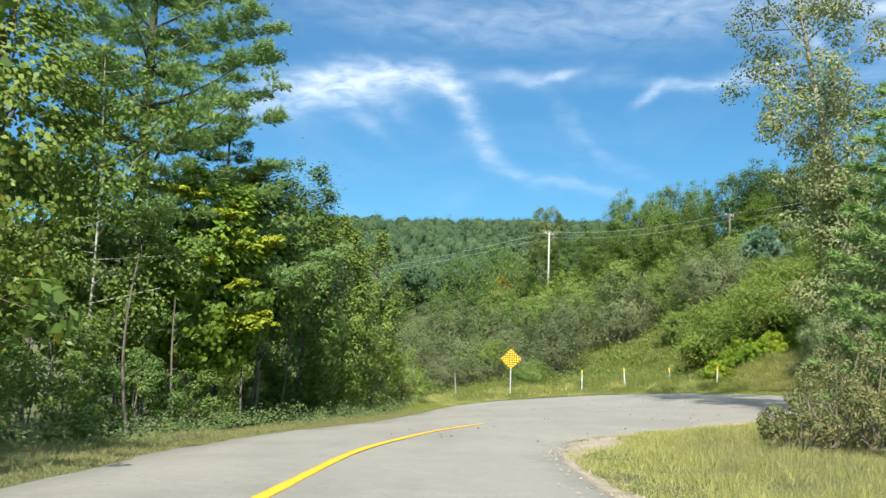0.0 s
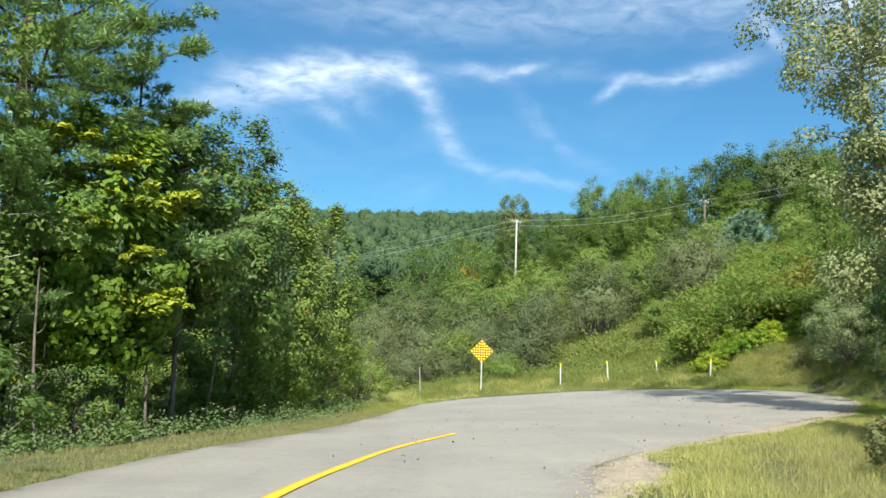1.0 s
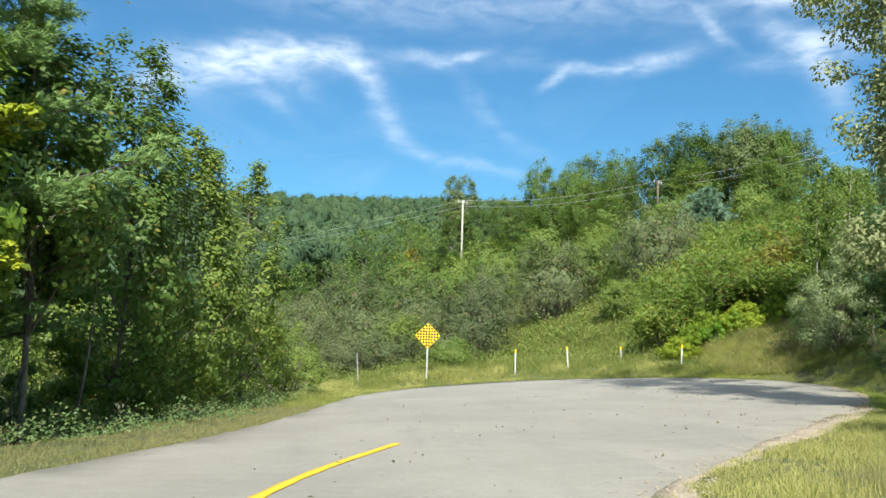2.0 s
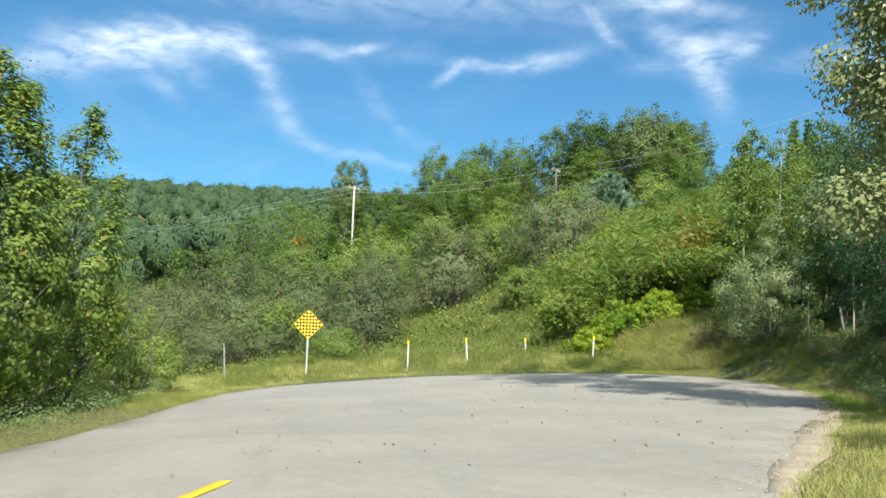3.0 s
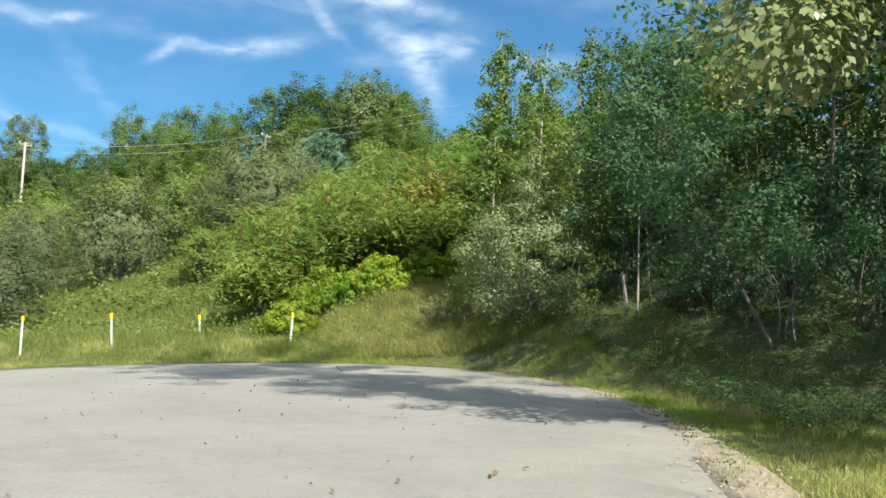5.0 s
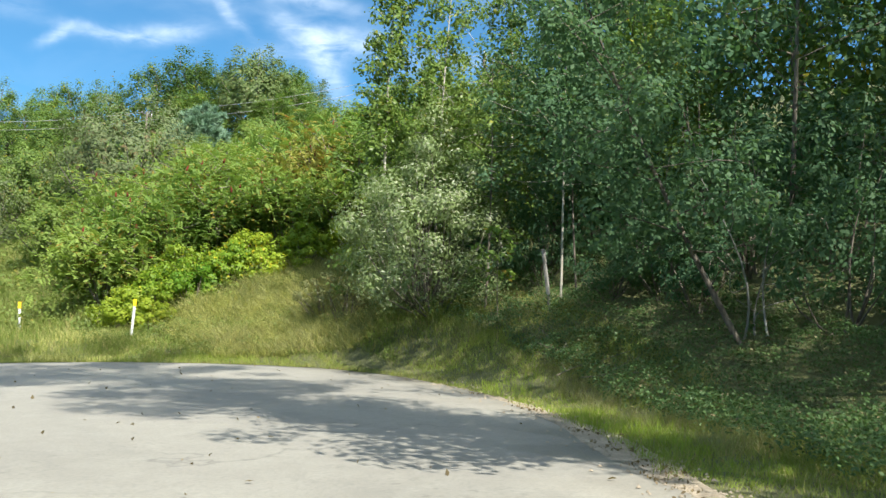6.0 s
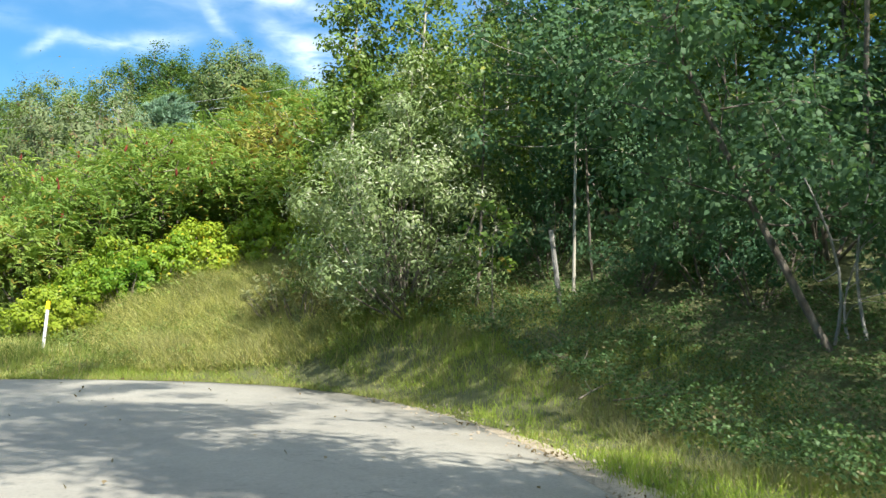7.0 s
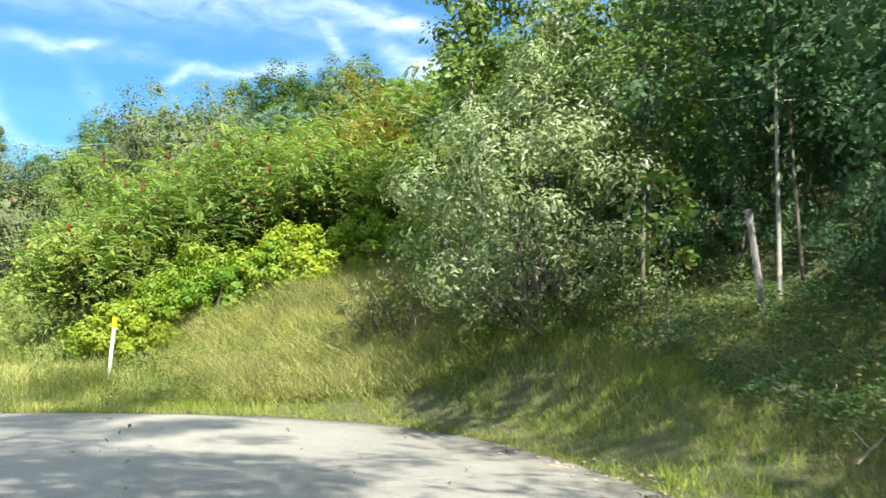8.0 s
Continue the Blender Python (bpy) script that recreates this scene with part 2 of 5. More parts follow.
SILVER = leaf_material("silvery_willow_leaves", (0.092, 0.130, 0.050), (0.190, 0.225, 0.098), (0.38, 0.41, 0.28), 0.16, 0.35, 0.3, 0.3)
SHRUB = leaf_material("green_shrub_leaves", (0.062, 0.106, 0.024), (0.148, 0.188, 0.042), (0.22, 0.20, 0.04), 0.05)
# Darker and bluer than MAPLE: the wood's shade and haze put into the colour.
SHADE_TONED_WOOD = leaf_material("shade_toned_wood_leaves", (0.034, 0.076, 0.042), (0.078, 0.130, 0.064), (0.14, 0.18, 0.08), 0.03, 0.6, 0.45, 0.2)
BRIGHT = leaf_material("yellow_green_leaves", (0.066, 0.140, 0.012), (0.222, 0.245, 0.024), (0.34, 0.34, 0.03), 0.04, 0.5, 0.42)
SUMAC = leaf_material("sumac_leaves", (0.090, 0.146, 0.034), (0.175, 0.216, 0.050), (0.30, 0.23, 0.05), 0.07, 0.6, 0.42, 0.15)
AUTUMN_SUMAC = leaf_material("turning_sumac_leaves", (0.13, 0.150, 0.030), (0.21, 0.185, 0.045), (0.28, 0.14, 0.04), 0.1, 0.6, 0.36, 0.2)
GOLDENROD = leaf_material("goldenrod", (0.10, 0.165, 0.014), (0.21, 0.245, 0.020), (0.40, 0.34, 0.02), 0.1, 0.5, 0.36)
OLIVE = leaf_material("olive_leaves", (0.066, 0.094, 0.032), (0.130, 0.160, 0.056), (0.22, 0.22, 0.08), 0.05)
SUMAC_RED = leaf_material("sumac_fruit", (0.070, 0.014, 0.009), (0.12, 0.026, 0.014), None, 0, 0.9, 0.05)
ORANGE = leaf_material("orange_autumn_leaves", (0.30, 0.17, 0.012), (0.48, 0.30, 0.02))
NEEDLE = leaf_material("pine_needles", (0.070, 0.128, 0.044), (0.150, 0.215, 0.072), None, 0, 0.5, 0.2)
BLUE_NEEDLE = leaf_material("blue_spruce_needles", (0.085, 0.140, 0.090), (0.140, 0.205, 0.140), None, 0, 0.5, 0.15)
GRASS = leaf_material("verge_grass", (0.090, 0.122, 0.026), (0.22, 0.228, 0.062), (0.40, 0.34, 0.15), 0.14, 0.55, 0.4)
LUSH_GRASS = leaf_material("lush_grass", (0.11, 0.165, 0.020), (0.21, 0.255, 0.036), (0.36, 0.33, 0.12), 0.08, 0.5, 0.36)
MIXED_GRASS = leaf_material("half_dry_grass", (0.12, 0.125, 0.048), (0.20, 0.19, 0.085), (0.36, 0.31, 0.15), 0.16, 0.6, 0.4)
DRY_GRASS = leaf_material("straw_grass", (0.26, 0.245, 0.085), (0.48, 0.43, 0.19), (0.16, 0.19, 0.04), 0.14, 0.6, 0.4)
BANK_GRASS = leaf_material("bank_grass", (0.080, 0.108, 0.026), (0.155, 0.176, 0.048), (0.34, 0.30, 0.12), 0.14, 0.55, 0.4)
# Bluer than BANK_LEAF: haze over the shaded bank put into the leaf colour.
SHADE_TONED_WEED = leaf_material("shade_toned_weed_leaves", (0.058, 0.100, 0.036), (0.110, 0.152, 0.056), (0.20, 0.17, 0.09), 0.08)
BANK_LEAF = leaf_material("bank_weed_leaves", (0.066, 0.098, 0.022), (0.126, 0.154, 0.036), (0.28, 0.26, 0.06), 0.05)
DRY_LEAF = leaf_material("half_dry_leaves", (0.105, 0.115, 0.048), (0.20, 0.19, 0.085), (0.24, 0.17, 0.07), 0.15, 0.5)
BROWN_LEAF = leaf_material("dry_brown_leaves", (0.085, 0.060, 0.035), (0.20, 0.15, 0.09))
TWIG = bark_material("brown_twigs", (0.10, 0.085, 0.06), (0.22, 0.19, 0.14))


# ---- mesh helpers ----
def fast_mesh(name, V, F, smooth=False):
    """A mesh from an (n, 3) array of corners and a list of (m, k) arrays of faces."""
    V = np.asarray(V, dtype=np.float32)
    F = [np.asarray(f, dtype=np.int32) for f in (F if isinstance(F, list) else [F]) if len(f)]
    me = bpy.data.meshes.new(name)
    me.vertices.add(len(V))
    me.vertices.foreach_set("co", V.ravel())
    loops = np.concatenate([f.ravel() for f in F])
    sizes = np.concatenate([np.full(len(f), f.shape[1], dtype=np.int32) for f in F])
    me.loops.add(len(loops))
    me.loops.foreach_set("vertex_index", loops)
    me.polygons.add(len(sizes))
    me.polygons.foreach_set("loop_start", np.concatenate([[0], np.cumsum(sizes)[:-1]]).astype(np.int32))
    me.update(calc_edges=True)
    if smooth:
        me.polygons.foreach_set("use_smooth", np.ones(len(sizes), dtype=bool))
    return me


def part(name, me, mat, parent=None, label="", kind=""):
    """Links a mesh as one object under a thing or a part."""
    ob = new(name, me)
    if mat is not None and not me.materials:
        me.materials.append(mat)
    if parent is not None:
        ob.parent = parent
    return tagged(ob, label, kind=kind)


def bm_mesh(name, bm):
    me = bpy.data.meshes.new(name)
    bm.to_mesh(me)
    bm.free()
    return me


def block(name, sx, sy, sz, bevel=0.0, m=None):
    """A box of that size on its own base, with bevelled edges."""
    bm = bmesh.new()
    bmesh.ops.create_cube(bm, size=1.0)
    bmesh.ops.scale(bm, vec=(sx, sy, sz), verts=bm.verts)
    bmesh.ops.translate(bm, vec=(0, 0, sz / 2), verts=bm.verts)
    if bevel:
        bmesh.ops.bevel(bm, geom=bm.edges[:], offset=bevel, segments=2, affect="EDGES")
    if m is not None:
        bmesh.ops.transform(bm, matrix=m, verts=bm.verts)
    return bm_mesh(name, bm)


def tube(pts, radii, sides=6):
    """A tapered tube along points: corners, quads."""
    pts = np.asarray(pts, float)
    n = len(pts)
    t = np.gradient(pts, axis=0)
    t /= np.linalg.norm(t, axis=1)[:, None] + 1e-9
    ref = np.where(np.abs(t[:, 2:3]) > 0.9, np.array([[1.0, 0, 0]]), np.array([[0, 0, 1.0]]))
    u = np.cross(t, ref)
    u /= np.linalg.norm(u, axis=1)[:, None] + 1e-9
    v = np.cross(t, u)
    a = np.linspace(0, 2 * np.pi, sides, endpoint=False)
    ring = np.cos(a)[None, :, None] * u[:, None] + np.sin(a)[None, :, None] * v[:, None]
    V = (pts[:, None] + ring * np.asarray(radii)[:, None, None]).reshape(-1, 3)
    i = np.arange(n - 1)[:, None] * sides + np.arange(sides)[None]
    j = np.arange(n - 1)[:, None] * sides + (np.arange(sides)[None] + 1) % sides
    return V, np.stack([i, j, j + sides, i + sides], -1).reshape(-1, 4)


def joined(pieces):
    """Joins (corners, quads) pairs into one pair."""
    Vs, Fs, k = [], [], 0
    for V, F in pieces:
        Vs.append(V)
        Fs.append(np.asarray(F) + k)
        k += len(V)
    return np.concatenate(Vs), np.concatenate(Fs)


def unit(v):
    return v / (np.linalg.norm(v, axis=-1, keepdims=True) + 1e-9)


def leaves(rng, P, N, size, aspect=0.6, spread=0.38):
    """Leaf blades at points P, facing about N: a diamond each, slightly folded along the midrib."""
    n = len(P)
    N = unit(N + rng.normal(0, 1, (n, 3)) * spread)
    d = unit(np.cross(N, rng.normal(0, 1, (n, 3))))
    s = np.cross(N, d)
    L = (size * rng.uniform(0.65, 1.3, n))[:, None]
    W = L * aspect * 0.5
    fold = N * (L * 0.10)
    V = np.stack([P - d * L * 0.5, P + s * W + fold, P + d * L * 0.5, P - s * W + fold], 1).reshape(-1, 3)
    return V, np.arange(4 * n).reshape(-1, 4)


# ---- the plan: pavement outline and heights ----
def spline(ctrl, step=0.5):
    """A smooth line through control points."""
    c = np.asarray(ctrl, float)
    c = np.vstack([2 * c[0] - c[1], c, 2 * c[-1] - c[-2]])
    out = []
    for k in range(1, len(c) - 2):
        p0, p1, p2, p3 = c[k - 1:k + 3]
        n = max(2, int(np.linalg.norm(p2 - p1) / step))
        t = (np.arange(n) / n)[:, None]
        out.append(0.5 * (2 * p1 + (p2 - p0) * t + (2 * p0 - 5 * p1 + 4 * p2 - p3) * t ** 2 + (3 * p1 - p0 - 3 * p2 + p3) * t ** 3))
    out.append(c[-2:-1])
    return np.vstack(out)


LEFT_EDGE = [(-3.2, -60), (-3.3, -10), (-3.45, 8), (-3.62, 14), (-3.2, 21), (-1.9, 28), (-0.7, 36.5), (0.0, 43), (1.2, 49.6)]
FAR_EDGE = [(3.7, 52.8), (7.0, 53.1), (11.5, 51.1), (14.9, 48.9), (16.7, 46.6)]
RIGHT_EDGE = [(17.0, 43.6), (15.8, 39.4), (13.4, 34.9), (9.4, 29.5), (6.4, 25.0), (3.6, 20.6), (2.15, 16.6), (1.8, 10), (2.2, -10), (2.6, -60)]
EDGE = spline(LEFT_EDGE + FAR_EDGE + RIGHT_EDGE, 0.6)


def edge_distance(x, y):
    """Distance to the pavement's edge, negative on the pavement."""
    x, y = np.atleast_1d(x).astype(float), np.atleast_1d(y).astype(float)
    a, b = EDGE, np.roll(EDGE, -1, axis=0)
    best = np.full(x.shape, 1e9)
    inside = np.zeros(x.shape, bool)
    for (ax, ay), (bx, by) in zip(a, b):
        dx, dy = bx - ax, by - ay
        t = np.clip(((x - ax) * dx + (y - ay) * dy) / (dx * dx + dy * dy + 1e-9), 0, 1)
        best = np.minimum(best, (x - ax - t * dx) ** 2 + (y - ay - t * dy) ** 2)
        if dy:
            hit = ((ay > y) != (by > y)) & (x < ax + dx * (y - ay) / dy)
            inside ^= hit
    return np.where(inside, -1, 1) * np.sqrt(best)


def smooth(e0, e1, v):
    t = np.clip((v - e0) / (e1 - e0), 0, 1)
    return t * t * (3 - 2 * t)


def road_z(x, y):
    x, y = np.clip(x, -7, 19), np.clip(y, -5, 55)
    return 0.441 - 0.0353 * x - 0.0086 * y + 0.00284 * x * y - 0.00173 * x * x


def waves(x, y, s):
    return np.sin(x / s * 1.3 + 1.7 * np.sin(y / s * 0.7)) * np.cos(y / s * 1.1 + 1.3 * np.sin(x / s * 0.8 + 2))


def ground_z(x, y, d=None):
    """Height of the ground: verge, the bank that climbs to the right, the far wooded ridge."""
    x, y = np.atleast_1d(x).astype(float), np.atleast_1d(y).astype(float)
    d = edge_distance(x, y) if d is None else d
    o = np.maximum(d, 0)
    base = road_z(x, y) + (0.30 + 0.25 * smooth(7, 4, x) * smooth(1.5, 3.5, x) + 0.08 * smooth(4, 7, x)) * smooth(0, 2, o) * smooth(42, 51, y) - 0.7 * smooth(1.5, 9, o) * smooth(-3, -9, x) * smooth(60, 40, y)
    base = base + 0.07 * waves(x, y, 2.1) * smooth(0.4, 2.5, o) + 0.4 * smooth(60, 130, y)
    hill = 4.5 + 0.42 * (x - 14.5) + 0.14 * (y - 73)
    hill = hill - 0.46 * (1 - smooth(1.2, 5, o)) * smooth(45.5, 49, y)
    hill = np.where(hill > 0, 26 * np.tanh(hill / 26), hill) + 0.25 * waves(x, y, 5.0) * smooth(2, 8, o)
    h = np.clip(0.5 + 0.5 * (hill - base) / 0.6, 0, 1)
    z = base * (1 - h) + hill * h + 0.6 * h * (1 - h) * 0.5
    near = smooth(0.0, 1.2, d)
    z = road_z(x, y) * (1 - near) + z * near
    ridge = (116 + 4 * waves(x, y, 170)) * smooth(180, 880, y + 0.12 * np.abs(x)) * (1 - 0.5 * smooth(1200, 2800, y))
    return np.maximum(z, 0) * 0 + z + np.maximum(ridge - np.maximum(z - 4, 0), 0)


def gz(x, y):
    return float(ground_z(x, y)[0])


def axis(lo, hi, step, far, grow=1.16):
    a = list(np.arange(lo, hi + step / 2, step))
    s, v = step, hi
    while v < far:
        s *= grow
        v += s
        a.append(v)
    s, v = step, lo
    while v > -far:
        s *= grow
        v -= s
        a.insert(0, v)
    return np.array(a)


def build_ground():
    X, Y = np.meshgrid(axis(-12, 32, 0.5, 3000), axis(-8, 64, 0.5, 3000))
    x, y = X.ravel(), Y.ravel()
    d = edge_distance(x, y)
    z = ground_z(x, y, d) - 0.10 * smooth(0.05, -0.5, d)
    r, c = X.shape
    i = (np.arange(r - 1)[:, None] * c + np.arange(c - 1)[None]).ravel()
    F = np.stack([i, i + 1, i + 1 + c, i + c], -1)
    ob = part("ground", fast_mesh("ground", np.stack([x, y, z], -1), F, True), SOIL)
    tagged(ob, "green and straw-coloured turf climbing to a wooded ridge", "ground", "", "structure")


def strip(centre, half, lift, thick=0.0, zf=road_z, wob=0.0, seed=1):
    """A band along a line, laid on a height function, with its edges turned down."""
    rng = np.random.default_rng(seed)
    t = unit(np.gradient(centre, axis=0))
    nrm = np.stack([t[:, 1], -t[:, 0]], -1)
    w = np.broadcast_to(np.asarray(half, float), (len(centre),))[:, None] * (1 + wob * rng.normal(0, 1, (len(centre), 1)))
    a, b = centre - nrm * w, centre + nrm * w
    rows = [np.column_stack([q, zf(q[:, 0], q[:, 1]) + l]) for q, l in ((a, lift - thick), (a, lift), (centre, lift), (b, lift), (b, lift - thick))]
    n = len(centre)
    i = np.arange(n - 1)
    F = np.concatenate([np.stack([k * n + i, k * n + i + 1, (k + 1) * n + i + 1, (k + 1) * n + i], -1) for k in range(4)])
    return np.concatenate(rows), F


def gravel_width(y):
    return 0.10 + 0.16 * smooth(31, 36, y) + 0.95 * np.exp(-((y - 17.8) / 1.8) ** 2) + 0.38 * np.exp(-((y - 29.5) / 4.0) ** 2)


def build_road():
    """Pavement: a grid cut along the outline, its broken edge a few centimetres above the soil."""
    bm = bmesh.new()
    rng = np.random.default_rng(3)
    ring = []
    for k, (x, y) in enumerate(EDGE):
        j = rng.normal(0, 0.035, 2) if y > -5 else (0, 0)
        ring.append(bm.verts.new((x + j[0], y + j[1], 0)))
    bm.faces.new(ring)
    for co, no in [((v, 0, 0), (1, 0, 0)) for v in np.arange(-3, 17, 1.0)] + [((0, v, 0), (0, 1, 0)) for v in np.arange(-10, 53, 1.5)]:
        bmesh.ops.bisect_plane(bm, geom=bm.verts[:] + bm.edges[:] + bm.faces[:], plane_co=co, plane_no=no)
    for v in bm.verts:
        v.co.z = float(road_z(v.co.x, v.co.y)) + 0.016 + 0.006 * math.sin(v.co.x * 0.9) * math.sin(v.co.y * 0.5)
    rim = [e for e in bm.edges if e.is_boundary]
    low = bmesh.ops.extrude_edge_only(bm, edges=rim)
    for v in [q for q in low["geom"] if isinstance(q, bmesh.types.BMVert)]:
        v.co.z -= 0.12
    bmesh.ops.recalc_face_normals(bm, faces=bm.faces)
    me = bm_mesh("road", bm)
    for p in me.polygons:
        p.use_smooth = abs(p.normal.z) > 0.7
    tagged(part("road", me, ASPHALT), "sun-bleached grey asphalt road widening into a turning place", "road", "", "structure")
    c = spline([(-1.75, -60), (-1.72, -10), (-1.60, 2), (-1.38, 8.2), (-1.13, 14.3), (-0.50, 19), (0.13, 22.2), (1.15, 25.7)], 0.35)
    V, F = strip(c, 0.064, 0.029, 0.006, road_z, 0.06, 5)
    tagged(part("road_line", fast_mesh("road_line", V, F), LINE_PAINT), "solid yellow painted centre line, ending at the turn", "road marking", "", "structure")
    e = spline(RIGHT_EDGE, 0.4)
    e = e[(e[:, 1] > 3) & (e[:, 1] < 43)]
    t = unit(np.gradient(e, axis=0))
    out = np.stack([-t[:, 1], t[:, 0]], -1)
    i = np.arange(len(e))
    wid = (gravel_width(e[:, 1]) + 0.05 * np.sin(i * 0.5)) * smooth(43, 39, e[:, 1])
    lap = 0.14 + 0.06 * waves(e[:, 0], e[:, 1], 1.4)
    V, F = strip(e + out * ((wid - lap) / 2)[:, None], (wid + lap) / 2, 0.018, 0.08, lambda x, y: ground_z(x, y), 0.03, 6)
    tagged(part("gravel_shoulder", fast_mesh("gravel_shoulder", V, F), GRAVEL), "strip of tan gravel and dust along the asphalt", "gravel", "", "structure")


build_ground()
build_road()


# ---- plants: builders ----
def thing(name, x, y, label, category, group="", turn=0.0, lift=0.0, tilt=(0, 0)):
    ob = new(name)
    ob.matrix_world = pose(x, y, gz(x, y) + lift, tilt[0], tilt[1], turn)
    ob.empty_display_size = 0.2
    return tagged(ob, label, category, group)


def curve_between(rng, a, b, bend, n=6):
    t = np.linspace(0, 1, n)[:, None]
    p = a + (b - a) * t + np.sin(t * np.pi) * rng.normal(0, bend, 3)
    return p


def in_clumps(rng, C, R, n, flat=0.75, shell=0.45):
    """Points in clumps (centres C, radii R), denser near their skins, with the outward way of each."""
    w = R ** 2
    k = rng.choice(len(C), n, p=w / w.sum())
    d = unit(rng.normal(0, 1, (n, 3)))
    r = R[k] * rng.uniform(shell ** 3, 1.25, n) ** (1 / 3)
    off = d * r[:, None]
    off[:, 2] *= flat
    return C[k] + off, d


def inner_leaves(rng, C, R, per, size=0.22):
    """Larger, sparser leaf sprays inside the clumps, which close the crown and hold its shade."""
    k = np.repeat(np.arange(len(C)), per)
    d = unit(rng.normal(0, 1, (len(k), 3)))
    P = C[k] + d * (R[k] * rng.uniform(0.05, 0.5, len(k)))[:, None] * np.array([1, 1, 0.75])
    return leaves(rng, P, d, R[k] * size, 0.8, 0.4)


def crown_profile(kind, f):
    """Reach of the limbs at a fraction f of the crown's height."""
    if kind == "round":
        return math.sqrt(max(0.0, 1 - (2 * f - 0.85) ** 2 / 1.4)) * (1 - 0.45 * max(0, f - 0.55))
    if kind == "vase":
        return 0.42 + 0.68 * f
    if kind == "spire":
        return 0.25 + 0.75 * (1 - f) ** 0.8
    if kind == "column":
        return 0.55 + 0.45 * math.sin(math.pi * min(1, f * 1.1 + 0.05))
    return 1.0


def broadleaf(name, x, y, h, reach, mat, bark, seed, label, category="tree", crown=0.3, n=9000, leaf=0.11, kind="round",
              limbs=16, lean=(0, 0), clump=0.34, group="", trunk=None, droop=0.0, flat=0.75, aspect=0.62, sprays=(), inner=22):
    """A tree: tapered trunk with limbs, and a crown of many leaves in uneven clumps."""
    rng = np.random.default_rng(seed)
    ob = thing(name, x, y, label, category, group)
    r0 = trunk or 0.014 * h + 0.03
    top = np.array([lean[0], lean[1], h * 0.95])
    tr = curve_between(rng, np.array([0, 0, -0.15]), top, 0.02 * h, 9)
    pieces = [tube(tr, np.linspace(r0, r0 * 0.15, 9), 8)]
    C, R = [], []
    for k in range(limbs):
        f = (k + rng.uniform(0, 0.8)) / limbs
        zf = crown + (1 - crown) * f * 0.93
        a = tr[0] + 0
        i = zf * (len(tr) - 1)
        a = tr[int(i)] + (tr[min(int(i) + 1, len(tr) - 1)] - tr[int(i)]) * (i % 1)
        ang = k * 2.399 + rng.uniform(-0.5, 0.5)
        L = reach * crown_profile(kind, f) * rng.uniform(0.6, 1.15)
        up = L * rng.uniform(0.15, 0.6) * (0.6 + f) - droop * L
        b = a + np.array([math.cos(ang) * L, math.sin(ang) * L, up])
        lp = curve_between(rng, a, b, 0.06 * L, 5)
        pieces.append(tube(lp, np.linspace(r0 * 0.28 * (1.1 - f * 0.7), 0.008, 5), 5))
        for q in np.linspace(0.35, 1.0, 4):
            c = a + (b - a) * q + rng.normal(0, 0.10 * reach, 3)
            C.append(c)
            R.append(clump * reach * rng.uniform(0.45, 1.0) * (0.7 + 0.4 * (1 - f)))
        for q in range(2):
            s = lp[2 + q]
            e = s + rng.normal(0, 0.3 * L, 3) + np.array([0, 0, 0.1 * L])
            pieces.append(tube(curve_between(rng, s, e, 0.04 * L, 4), np.linspace(r0 * 0.14, 0.005, 4), 4))
            C.append(e)
            R.append(clump * reach * rng.uniform(0.35, 0.7))
    C.append(top)
    R.append(clump * reach * 0.5)
    C, R = np.array(C), np.array(R)
    P, D = in_clumps(rng, C, R, n, flat)
    part("trunk", fast_mesh("trunk", *pieces[0], True), bark, ob)
    part("branchwork", fast_mesh("branchwork", *joined(pieces[1:]), True), bark, ob, "", "stuff")
    V, F = joined([leaves(rng, P, D * 0.9 + np.array([0, -0.1, 0.55]), leaf, aspect, 0.34), inner_leaves(rng, C, R, inner)])
    part("crown", fast_mesh("crown", V, F), mat, ob)
    yellow_sprays(ob, rng, sprays, leaf)
    return ob


def yellow_sprays(ob, rng, sprays, leaf):
    """Branches of turned leaves at places of the world, as parts of a tree."""
    for px, py, pz, pr in sprays:
        c = np.array([px, py, pz]) - np.array(ob.location)
        C = np.array([c + rng.normal(0, 0.5, 3) * np.array([1.5 * pr, pr, pr * 0.4]) for q in range(14)])
        P, D = in_clumps(rng, C, rng.uniform(0.16, 0.36, 14) * pr, 560, 0.5)
        V, F = leaves(rng, P, D * 0.4 + np.array([0, -0.2, 0.9]), leaf, 0.7)
        part("yellow_spray", fast_mesh("yellow_spray", V, F), YELLOW_LEAF, ob, "branch of bright yellow leaves", "stuff")


